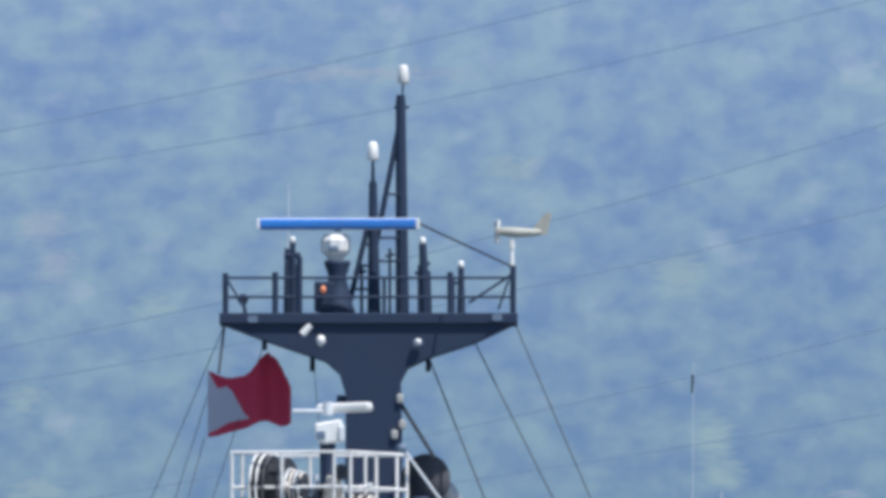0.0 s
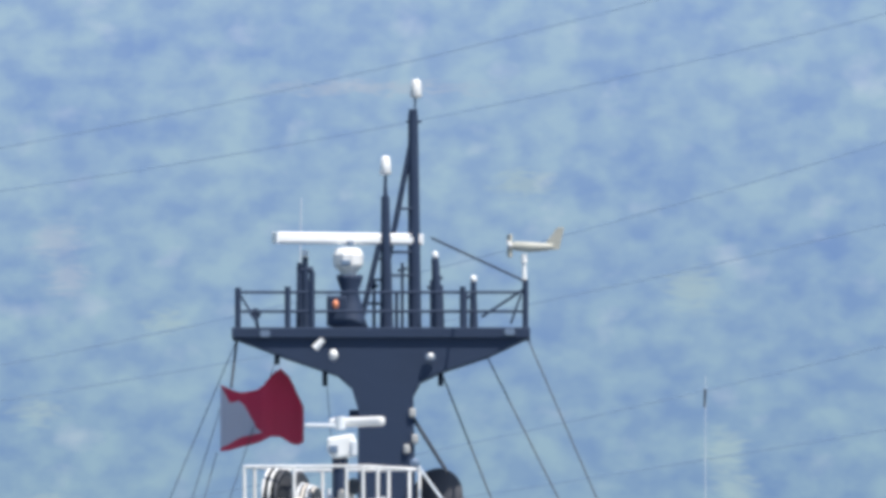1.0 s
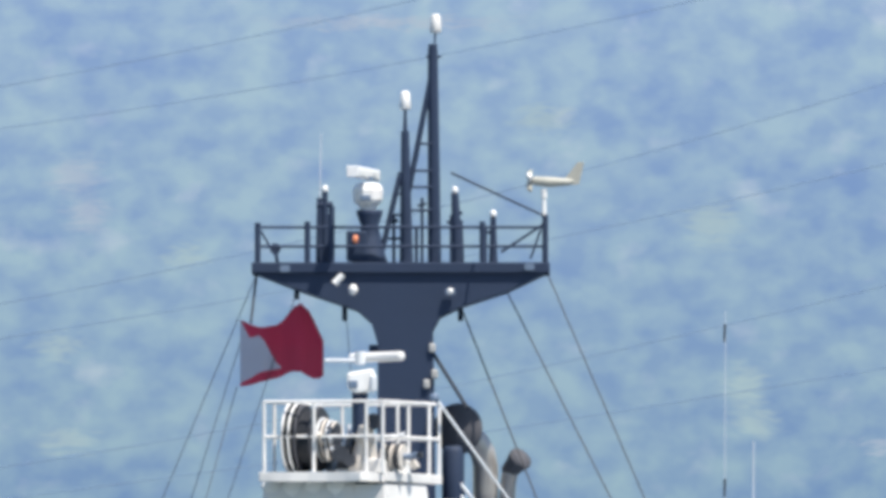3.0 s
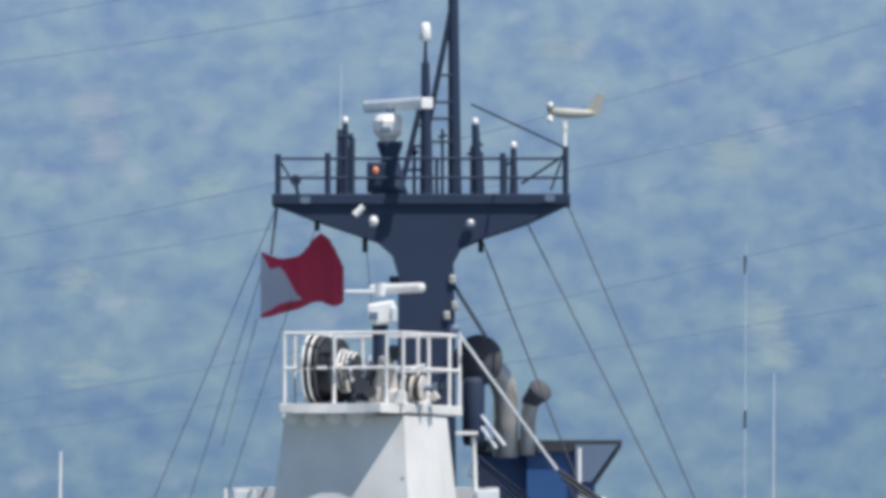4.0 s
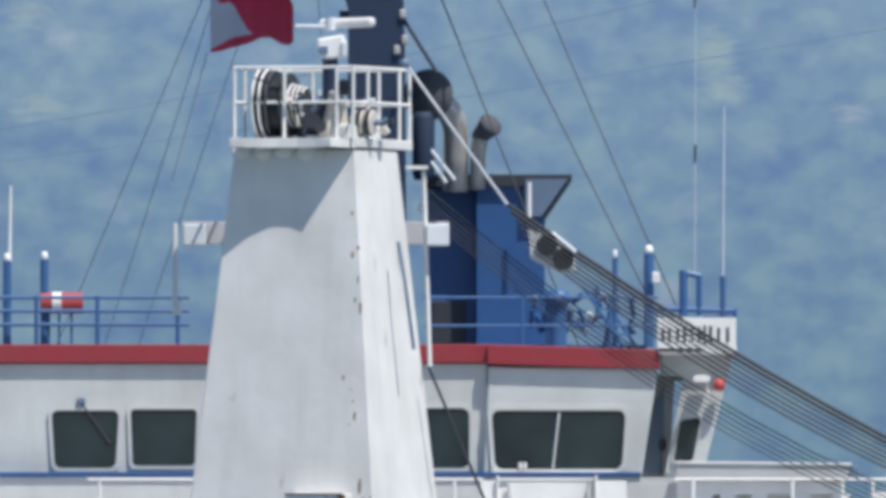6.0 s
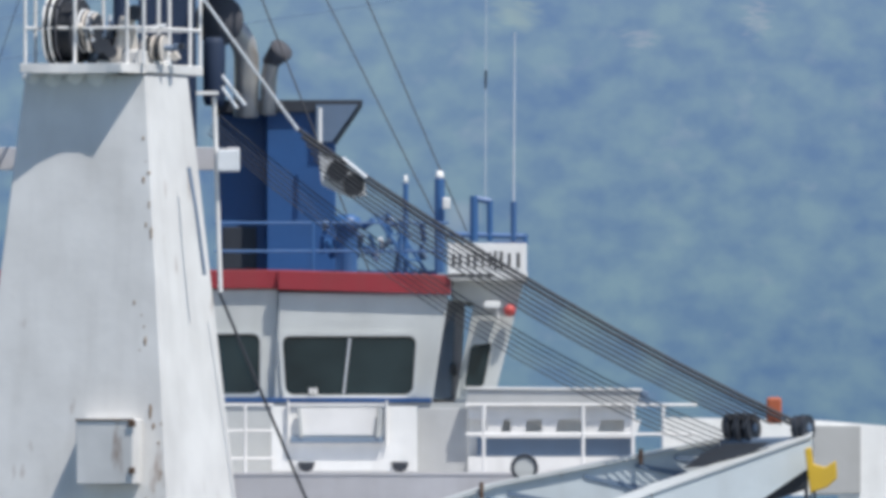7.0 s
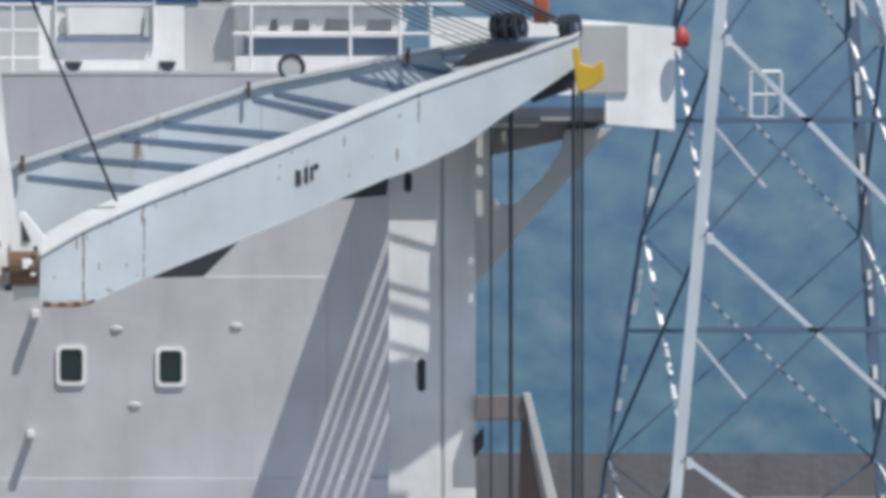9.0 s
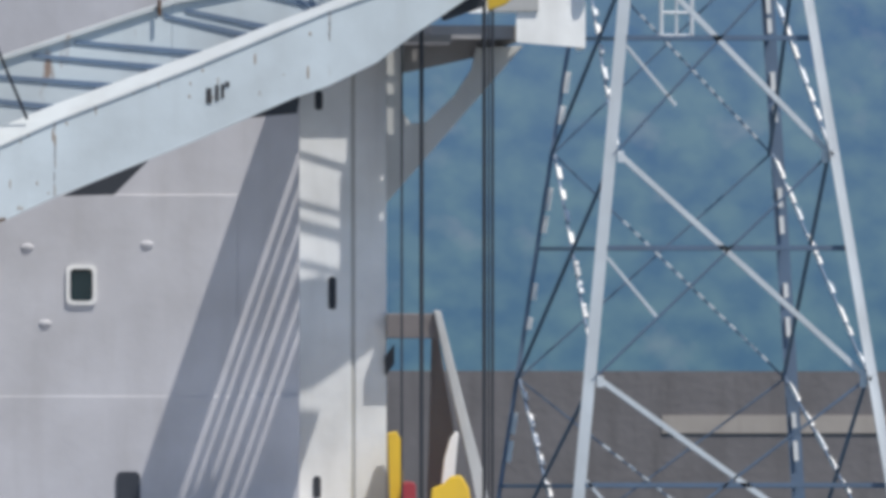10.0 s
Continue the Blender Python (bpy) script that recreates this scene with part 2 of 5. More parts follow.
def lathe(c, profile, sides=18, bm=None):
    """A turned shape on an upright axis at c: (radius, height) pairs."""
    own = bmesh.new()
    rings = [[own.verts.new(Vector(c) + Vector((r * math.cos(k * math.tau / sides), r * math.sin(k * math.tau / sides), z))) for k in range(sides)] for r, z in profile]
    for ra, rb in zip(rings, rings[1:]):
        for k in range(sides):
            own.faces.new((ra[k], ra[(k + 1) % sides], rb[(k + 1) % sides], rb[k]))
    own.faces.new(rings[0][::-1])
    own.faces.new(rings[-1])
    return joined(bm, own)


def lerp(a, b, s):
    return a + (b - a) * s


# ---- setting: water, quay, hill ----
def grid_sheet(name, nx, ny, fn, material, label, category, smooth=True):
    verts = [fn(i / (nx - 1), j / (ny - 1)) for j in range(ny) for i in range(nx)]
    faces = [(j * nx + i, j * nx + i + 1, (j + 1) * nx + i + 1, (j + 1) * nx + i) for j in range(ny - 1) for i in range(nx - 1)]
    me = bpy.data.meshes.new(name)
    me.from_pydata(verts, [], faces)
    if smooth:
        me.polygons.foreach_set("use_smooth", [True] * len(faces))
    me.materials.append(material)
    return tagged(new(name, me), label, category, kind="structure")


grid_sheet("water", 24, 24, lambda a, b: (-2400 + 4800 * a, -1500 + 6000 * b, 0.0), water_material(), "grey green harbour water under the ship", "water")


def hill_point(a, b):
    x, y = -80 + 190 * a, 3380 + 920 * b
    q = Vector((x, (y - 3400) * 0.21, 0))
    lump = 0.8 * noise.noise(q * 0.09) + 0.5 * noise.noise(q * 0.3) + 0.3 * noise.noise(q * 0.7 + Vector((9, 3, 0)))
    return (x, y, -7.3 + 197.2 * b + lump)


grid_sheet("hillside_backdrop", 260, 360, hill_point, hill_material(), "steep wooded hillside with thick blue haze painted over it", "hillside")

quay = tagged(part("quay", slab([(1300, 2323), (2900, 2325), (2900, 2800), (1300, 2800)], 420, 500, 0), QUAY), "long brown weathered concrete quay wall across the harbour", "quay", kind="structure")
part("kerb", panel(2108, 2402, 2900, 2434, 419.97, 420, 0.0), TAN, quay, "pale concrete kerb")


# ---- the ship's hull and house ----
def ship_hull():
    ob = thing("ship_hull", at(1000, 2640, 216), "steel ship hull with weather deck below the house", "ship hull", kind="structure")
    bm = box((1, 662, 1.36), (17, 36, 2.72), bevel=0.1)
    part("hull_plating", bm, HOUSE_GREY, ob)
    return ob


ship_hull()
HOUSE_Y = 219.7


def rounded(u0, v0, u1, v1, r, skew=0.0):
    """A rounded oblong on the drawing grid; skew shifts its upper edge outwards."""
    out = []
    for cu, cv, a0 in ((u1 - r, v0 + r, -90), (u1 - r, v1 - r, 0), (u0 + r, v1 - r, 90), (u0 + r, v0 + r, 180)):
        for k in range(5):
            a = math.radians(a0 + k * 22.5)
            out.append((cu + r * math.cos(a), cv + r * math.sin(a)))
    return [(u + skew * (v1 - v) / (v1 - v0) * (1 if u > (u0 + u1) / 2 else -1), v) for u, v in out]


def ring_frame(outline, grow, y0, y1):
    """A raised rim round an outline."""
    cu = sum(u for u, v in outline) / len(outline)
    cv = sum(v for u, v in outline) / len(outline)
    hu = max(abs(u - cu) for u, v in outline)
    hv = max(abs(v - cv) for u, v in outline)
    big = [(cu + (u - cu) * (1 + grow / hu), cv + (v - cv) * (1 + grow / hv)) for u, v in outline]
    bm = bmesh.new()
    loops = [[bm.verts.new(at(u, v, y0)) for u, v in outline], [bm.verts.new(at(u, v, y0)) for u, v in big]]
    loops += [[bm.verts.new(w.co + Vector((0, y1 - y0, 0))) for w in lp] for lp in loops]
    k = len(outline)
    for i in range(k):
        j = (i + 1) % k
        for a, b in ((0, 1), (1, 3), (3, 2), (2, 0)):
            bm.faces.new((loops[a][i], loops[a][j], loops[b][j], loops[b][i]))
    return bm


def window(parent, outline, y, rim=6, frame_paint=None, mullion=None):
    w = new("window")
    w.parent = parent
    w.matrix_basis = world_of(parent).inverted() @ Matrix.Translation(at(*outline[0], y))
    part("pane", slab(outline, y - 0.012, y + 0.01), GLASS, w, "dark tinted glass")
    part("window_frame", ring_frame(outline, rim, y - 0.035, y + 0.01), frame_paint or WHITE, w)
    if mullion:
        part("mullion", rod((mullion[0], mullion[1], y - 0.03), (mullion[2], mullion[3], y - 0.03), 0.016, bm=None), GALV, w)
    return w


def house_front():
    ob = thing("deckhouse", at(1100, 2570, HOUSE_Y), "grey painted steel deckhouse front with two small portholes", "deckhouse", kind="structure")
    y = HOUSE_Y
    part("front_wall", panel(-400, 1655, 1466, 2590, y, y + 9), HOUSE_GREY, ob)
    # plating courses, each a little proud of the one above
    part("plate", panel(-400, 2011, 1356, 2374, y - 0.05, y - 0.001, 0.018), HOUSE_GREY, ob)
    part("plate", panel(-400, 2368, 1465, 2590, y - 0.066, y - 0.001, 0.012), HOUSE_GREY, ob)
    # set-back columns under the wing, in cream
    yc = y + 4.7
    part("corner_column", panel(1460, 1745, 1557, 2606, yc - 0.05, yc + 4, 0.02), COLUMN_WHITE, ob, "white corner column")
    part("column_seam", panel(1557, 1745, 1564, 2606, yc + 0.0, yc + 4), BRACKET_GREY, ob)
    part("side_column", panel(1564, 1745, 1620, 2606, yc - 0.02, yc + 4, 0.02), COLUMN_WHITE, ob, "white side column")
    for u, v, h in ((1500, 1845, 34), (1524, 2186, 58), (1497, 2530, 40)):
        part("slot", slab(rounded(u - 7, v - h / 2, u + 7, v + h / 2, 6), yc - 0.07, yc - 0.045), BLACK, ob, "dark drain slot")
    part("slot", slab([(1616, 2300), (1634, 2276), (1634, 2312), (1618, 2332)], yc - 0.1, yc + 0.2), BLACK, ob, "dark fender slot")
    part("slot", slab(rounded(1142, 2502, 1184, 2606, 10), y - 0.1, y - 0.02), BLACK, ob, "dark doorway sill")
    for u0, v0, u1, v1 in ((884, 2140, 924, 2198), (1060, 2143, 1100, 2200)):
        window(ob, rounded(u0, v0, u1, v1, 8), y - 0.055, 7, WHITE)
    for u, v in ((840, 2078), (832, 2290)):
        part("stud", box(at(u, v, y - 0.2), (0.12, 0.34, 0.13), bevel=0.02), WHITE, ob, "white welded stud")
    for u, v in ((984, 2105), (1016, 2240), (1196, 2100)):
        part("lug", ball(at(u, v, y - 0.05), 0.09, (1.2, 0.4, 0.7)), HOUSE_GREY, ob)
    return ob


house_front()


def deck_plan(outline, v0, v1):
    """A level plate: its outline in plan, from v0 down to v1."""
    bm = bmesh.new()
    high = [bm.verts.new(at(u, v0, y)) for u, y in outline]
    low = [bm.verts.new(Vector((w.co.x, w.co.y, at(0, v1, outline[0][1]).z))) for w in high]
    bm.faces.new(high)
    bm.faces.new(low[::-1])
    for i in range(len(high)):
        j = (i + 1) % len(high)
        bm.faces.new((high[i], high[j], low[j], low[i]))
    return bm


def canted(outline, off0, off1):
    """A plate in the wing's front plane, which runs back towards its outer end."""
    bm = bmesh.new()
    front = [bm.verts.new(at(u, v, 222.25 + 0.003 * (u - 1701) + off0)) for u, v in outline]
    back = [bm.verts.new(w.co + Vector((0, off1 - off0, 0))) for w in front]
    bm.faces.new(front)
    bm.faces.new(back[::-1])
    for i in range(len(front)):
        j = (i + 1) % len(front)
        bm.faces.new((front[i], front[j], back[j], back[i]))
    return bm


def wing():
    """Bridge wing end that overhangs the side, with its bracket."""
    ob = thing("bridge_wing", at(1860, 1740, 223), "white box-shaped bridge wing end on a plate bracket", "bridge wing", kind="structure")
    outline = [(1540, 1552), (1800, 1556), (1972, 1570), (1972, 1752), (1850, 1742), (1850, 1690), (1540, 1690)]
    part("wing_bulwark", canted(outline, 0.0, 0.1), CREAM, ob)
    part("end_bulwark", panel(1962, 1572, 1972, 1752, 223.17, 228, 0.0), CREAM, ob)
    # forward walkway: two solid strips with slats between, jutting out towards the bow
    part("walkway", panel(1457, 1729, 1532, 1742, 216.7, 219.6), DECK_SHADE, ob, "walkway plate with shade put into its dark grey")
    part("walkway", panel(1653, 1729, 1735, 1742, 216.7, 222.3), DECK_SHADE, ob, "walkway plate with shade put into its dark grey")
    part("walkway_end", panel(1540, 1729, 1653, 1742, 216.7, 216.85), DECK_SHADE, ob)
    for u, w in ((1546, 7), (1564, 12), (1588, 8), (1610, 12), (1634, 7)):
        part("slat", panel(u, 1729, u + w, 1742, 216.85, 222.3), DECK_SHADE, ob)
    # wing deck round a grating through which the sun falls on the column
    part("wing_deck", deck_plan([(1466, 222.3), (1700, 222.41), (1754, 222.57), (1840, 222.83), (1846, 222.85), (1466, 222.85)], 1712, 1736), DECK_SHADE, ob)
    part("wing_deck", panel(1466, 1712, 1962, 1736, 223.8, 228), DECK_SHADE, ob)
    part("wing_deck", panel(1466, 1712, 1512, 1736, 222.85, 223.8), DECK_SHADE, ob)
    # unseen slots and cross plates, added to drop sun flecks on the side column
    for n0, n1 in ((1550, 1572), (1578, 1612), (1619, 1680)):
        part("wing_deck", deck_plan([(n0 + 166, 222.85), (n1 + 166, 222.85), (n1 + 61, 223.8), (n0 + 61, 223.8)], 1712, 1736), DECK_SHADE, ob)
    part("wing_deck", panel(1740, 1714, 1846, 1735, 222.85, 223.8), DECK_SHADE, ob)
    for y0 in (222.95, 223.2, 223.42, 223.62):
        part("grating_bar", panel(1552 + 110.5 * (224.35 - y0), 1720, 1800, 1735, y0, y0 + 0.07), DECK_SHADE, ob)
    part("wing_deck", deck_plan([(1512, 222.85), (1722, 222.85), (1660, 222.98), (1512, 222.87)], 1714, 1735), DECK_SHADE, ob)
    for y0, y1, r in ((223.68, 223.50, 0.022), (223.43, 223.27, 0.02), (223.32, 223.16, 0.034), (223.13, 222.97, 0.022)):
        part("grating_bar", rod((1512, 1717, y0), (1722, 1717, y1), r), DECK_SHADE, ob)
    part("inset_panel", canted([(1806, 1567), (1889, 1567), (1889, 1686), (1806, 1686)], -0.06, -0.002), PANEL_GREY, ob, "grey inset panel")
    # dark sheet painting the shade seen through the bracket's hole
    part("soffit_plate", slab([(1640, 1736), (1850, 1736), (1850, 1742), (1772, 1770), (1654, 1796), (1640, 1796)], 223.86, 223.9), DECK_SHADE, ob, "plate beneath the wing, its shade painted dark grey")
    # bracket: straight outer edge, rounded hole towards the house
    part("bracket", slab([(1620, 1742), (1652, 1742), (1646, 1830), (1650, 1868), (1664, 1886), (1690, 1884), (1740, 1836), (1770, 1790), (1778, 1752), (1862, 1748), (1620, 2026)], 223.6, 223.85, 0.01), BRACKET_GREY, ob, "grey plate bracket with rounded hole")
    part("side_light", lathe(at(1985, 1606, 222.8), ((0.06, 0), (0.11, 0.02), (0.12, 0.2), (0.07, 0.28), (0.03, 0.34))), LAMP_RED, ob, "red side light", True)
    part("light_arm", rod((1968, 1600, 222.8), (1990, 1600, 222.8), 0.025), BLACK, ob)
    return ob


wing()


# ---- wheelhouse ----
def wheelhouse():
    y = 223.7
    ob = thing("wheelhouse", at(700, 1530, y), "pale grey wheelhouse with dark raked windows and red roof band", "wheelhouse", kind="structure")
    part("front_wall", slab([(-500, 1325), (858, 1325), (858, 1530), (-500, 1530)], y, y + 7, 0.02), BRIDGE_GREY, ob)
    part("bay_wall", slab([(860, 1330), (1160, 1336), (1130, 1530), (850, 1530)], y - 0.14, y + 6.5, 0.03), BRIDGE_GREY, ob)
    part("roof_band", panel(-520, 1291, 860, 1324, y - 0.1, y + 0.12, 0.015), RED, ob, "red painted roof band")
    part("roof_band", slab([(858, 1291), (1164, 1300), (1164, 1335), (858, 1326)], y - 0.26, y + 0.12, 0.015), RED, ob, "red painted roof band")
    part("roof_deck", slab([(-520, 1297), (860, 1297), (1160, 1306), (1160, 1322), (-520, 1320)], y + 0.13, y + 8), GALV_DARK, ob, "dark painted roof deck")
    part("sill_band", panel(-520, 1517, 1130, 1526, y - 0.35, y + 0.1, 0.01), BLUE, ob, "blue sill band")
    part("lower_wall", panel(-520, 1526, 1240, 1660, y - 0.3, y + 7), BRIDGE_GREY, ob)
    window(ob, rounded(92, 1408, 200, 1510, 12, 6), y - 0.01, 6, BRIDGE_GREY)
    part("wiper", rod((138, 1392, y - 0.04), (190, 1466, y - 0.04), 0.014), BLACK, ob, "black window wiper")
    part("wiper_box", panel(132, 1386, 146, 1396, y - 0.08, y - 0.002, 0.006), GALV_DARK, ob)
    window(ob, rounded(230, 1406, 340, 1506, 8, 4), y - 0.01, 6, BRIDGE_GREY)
    part("white_strip", panel(250, 1428, 258, 1488, y - 0.02, y - 0.012), WHITE, ob, "white upright strip in the pane")
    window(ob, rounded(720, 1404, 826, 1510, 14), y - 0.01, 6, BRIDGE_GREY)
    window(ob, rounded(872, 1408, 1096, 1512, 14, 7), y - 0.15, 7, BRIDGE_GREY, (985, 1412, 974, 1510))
    for u in (916, 924):
        part("bottle", rod((u, 1500, y - 0.2), (u, 1511, y - 0.2), 0.035), WHITE, ob, "white fitting on the window sill")
    part("sill_ledge", panel(865, 1515, 1085, 1521, y - 0.3, y - 0.15, 0.005), WHITE, ob)
    # recessed side door and raked side wing with its window
    part("recess", slab([(1158, 1345), (1190, 1345), (1180, 1530), (1126, 1530)], y + 1.2, y + 4), HOUSE_GREY, ob)
    # dark slab: the doorway's shade is painted into it
    part("side_door", slab([(1150, 1400), (1172, 1360), (1165, 1520), (1128, 1520)], y + 1.1, y + 1.19), GALV_DARK, ob, "door in the recess with shade put into its colour")
    side = slab([(1166, 1308), (1294, 1308), (1270, 1400), (1238, 1528), (1170, 1528), (1205, 1350), (1166, 1345)], y + 0.6, y + 5, 0.02)
    part("side_wing", side, BRIDGE_GREY, ob)
    window(ob, [(1204, 1424), (1232, 1420), (1236, 1426), (1222, 1494), (1216, 1498), (1190, 1498), (1188, 1492), (1198, 1430)], y + 0.59, 4, BRIDGE_GREY)
    part("roof_edge", panel(1162, 1296, 1300, 1310, y + 0.4, y + 5, 0.01), BRIDGE_GREY, ob)
    part("deck_lamp", slab(rounded(1222, 1346, 1252, 1358, 5), y + 0.2, y + 0.5, 0.01), CREAM, ob, "cream deck lamp")
    part("lamp_stem", rod((1246, 1356, y + 0.4), (1248, 1384, y + 0.4), 0.02), CREAM, ob)
    part("signal_lamp", ball(at(1268, 1363, y + 0.4), 0.1), LAMP_RED, ob, "red signal lamp", True)
    part("handle", ball(at(1168, 1468, y + 1.0), 0.09, (0.6, 0.4, 1.2)), BLACK, ob)
    return ob


wheelhouse()


def rail(name, label, u0, u1, vs, vtop, vbase, posts, y, material, r=0.02, group=""):
    ob = thing(name, at((u0 + u1) / 2, vbase, y), label, "railing", group)
    for v in vs:
        part("rail", rod((u0, v, y), (u1, v, y), r), material, ob)
    for u in posts:
        part("post", rod((u, vtop, y), (u, vbase, y), r * 1.25), material, ob)
    return ob


rail("monkey_rail", "blue tubular steel railing on the wheelhouse roof", -300, 330, (1208, 1232, 1256), 1205, 1292, (-200, -60, 60, 168, 310), 223.9, RAIL_BLUE, 0.03)
rail("monkey_rail", "blue tubular steel railing on the wheelhouse roof", 745, 1160, (1208, 1258), 1205, 1296, (755, 920, 1075, 1140), 223.6, RAIL_BLUE, 0.02)


# ---- bridge deck dodgers in front of the wheelhouse ----
def dodger_a():
    y = 221.6
    ob = thing("bulwark_box", at(975, 1655, y), "white steel bulwark box with shallow bench recess", "bulwark")
    part("panel", panel(846, 1533, 1104, 1648, y, y + 0.5, 0.012), CREAM, ob)
    part("recess_frame", ring_frame([(878, 1532), (1046, 1532), (1046, 1594), (878, 1594)], 5, y - 0.04, y), WHITE, ob)
    part("ledge", panel(880, 1586, 1044, 1597, y - 0.1, y - 0.004, 0.004), LEDGE_BLUE, ob, "blue-grey bench ledge")
    part("backrest", slab([(898, 1536), (1034, 1536), (1028, 1584), (894, 1584)], y - 0.05, y - 0.004, 0.006), WHITE, ob, "white bench back")
    for u, k in ((892, -1), (1036, 1)):
        part("bench_arm", slab([(u, 1536), (u + 6, 1536), (u + 6 - 5 * k, 1588), (u - 5 * k, 1588)], y - 0.12, y - 0.05, 0.004), BRIDGE_GREY, ob)
    for u in (876, 1050):
        part("leg", rod((u, 1522, y - 0.06), (u, 1600, y - 0.06), 0.02), WHITE, ob)
    for u in (908, 1074):
        part("scupper", slab([(u + 15 * math.cos(math.pi * k / 10), 1631 + 18 * math.sin(math.pi * k / 10)) for k in range(11)], y - 0.03, y - 0.004), BLACK, ob, "dark half-round scupper")
    return ob


dodger_a()


def dodger_b():
    y = 221.6
    ob = thing("bulwark_locker", at(1340, 1655, y), "white open-fronted bulwark locker with sloping grey cover", "bulwark")
    part("back", panel(1195, 1530, 1490, 1648, y + 0.25, y + 0.5, 0.01), CREAM, ob)
    part("upper_board", panel(1195, 1533, 1490, 1556, y, y + 0.25, 0.006), WHITE, ob)
    part("lower_board", panel(1195, 1622, 1490, 1650, y, y + 0.25, 0.006), WHITE, ob)
    part("middle_board", panel(1215, 1578, 1490, 1588, y, y + 0.25, 0.004), WHITE, ob)
    part("insert", panel(1210, 1588, 1490, 1621, y + 0.1, y + 0.24), GALV_DARK, ob, "blue grey insert")
    for u in (1228, 1270, 1325, 1400, 1470):
        part("divider", slab([(u, 1556), (u + 30, 1556), (u + 24, 1578), (u, 1578)], y, y + 0.25, 0.004), WHITE, ob)
    # cover takes a greyer paint that holds its shade
    part("cover", slab([(1194, 1502), (1500, 1505), (1494, 1532), (1190, 1530)], y - 0.12, y + 0.5, 0.012), PLATE_GREY, ob, "grey cover")
    part("cover_lip", slab([(1192, 1498), (1503, 1501), (1502, 1505), (1192, 1502)], y - 0.15, y + 0.52, 0.006), WHITE, ob)
    part("cover_end", slab([(1492, 1502), (1514, 1506), (1516, 1528), (1494, 1532)], y - 0.05, y + 0.3, 0.02), GALV_DARK, ob)
    return ob


dodger_b()
tagged(part("bulwark_plate", panel(1107, 1536, 1193, 1648, 221.8, 221.9, 0.01), PLATE_GREY), "plain grey bulwark plate", "bulwark")
tagged(part("deck_edge", panel(-400, 1649, 1480, 1656, 219.69, 229, 0.01), HOUSE_GREY), "grey bridge deck edge over the house front", "deck", kind="structure")
rail("bridge_rail", "white tubular railing in front of the bulwark locker", 1190, 1600, (1530, 1582), 1528, 1650, (1222, 1398, 1486, 1540), 221.2, WHITE, 0.022)
rail("bridge_rail", "white tubular railing on the bridge deck", 150, 850, (1530, 1576, 1625), 1528, 1650, (172, 420, 700, 800), 221.5, WHITE, 0.02)
port = thing("fairlead", at(1294, 1641, 219.3), "round dark steel fairlead in the bulwark", "fairlead")
bm = bmesh.new()
for k in range(20):
    a, b = k * math.tau / 20, (k + 1) * math.tau / 20
    c = at(1294, 1641, 219.3)
    tube(c + Vector((0.19 * math.cos(a), 0, 0.19 * math.sin(a))), c + Vector((0.19 * math.cos(b), 0, 0.19 * math.sin(b))), 0.035, sides=6, bm=bm)
part("ring", bm, BLACK, port)
part("stem", tube(at(1294, 1641, 219.3), at(1294, 1641, 221.9), 0.05), GALV_DARK, port)
part("dish", tube(at(1294, 1641, 219.3) + Vector((0, -0.01, 0)), at(1294, 1641, 219.3) + Vector((0, 0.06, 0)), 0.17, sides=20), BRIDGE_GREY, port)


# ---- crane ----
POST_TURN = Matrix.Rotation(radians(-19), 3, "Z")
POST_TOP, POST_FOOT = at(554.5, 948, 213.0), at(548, 2040, 213.0)


def post_ring(z, half):
    s = (POST_TOP.z - z) / (POST_TOP.z - POST_FOOT.z)
    c = POST_TOP.lerp(POST_FOOT, s)
    return [c + POST_TURN @ Vector((a * half, b * half, 0)) for a, b in ((-1, -1), (1, -1), (1, 1), (-1, 1))]


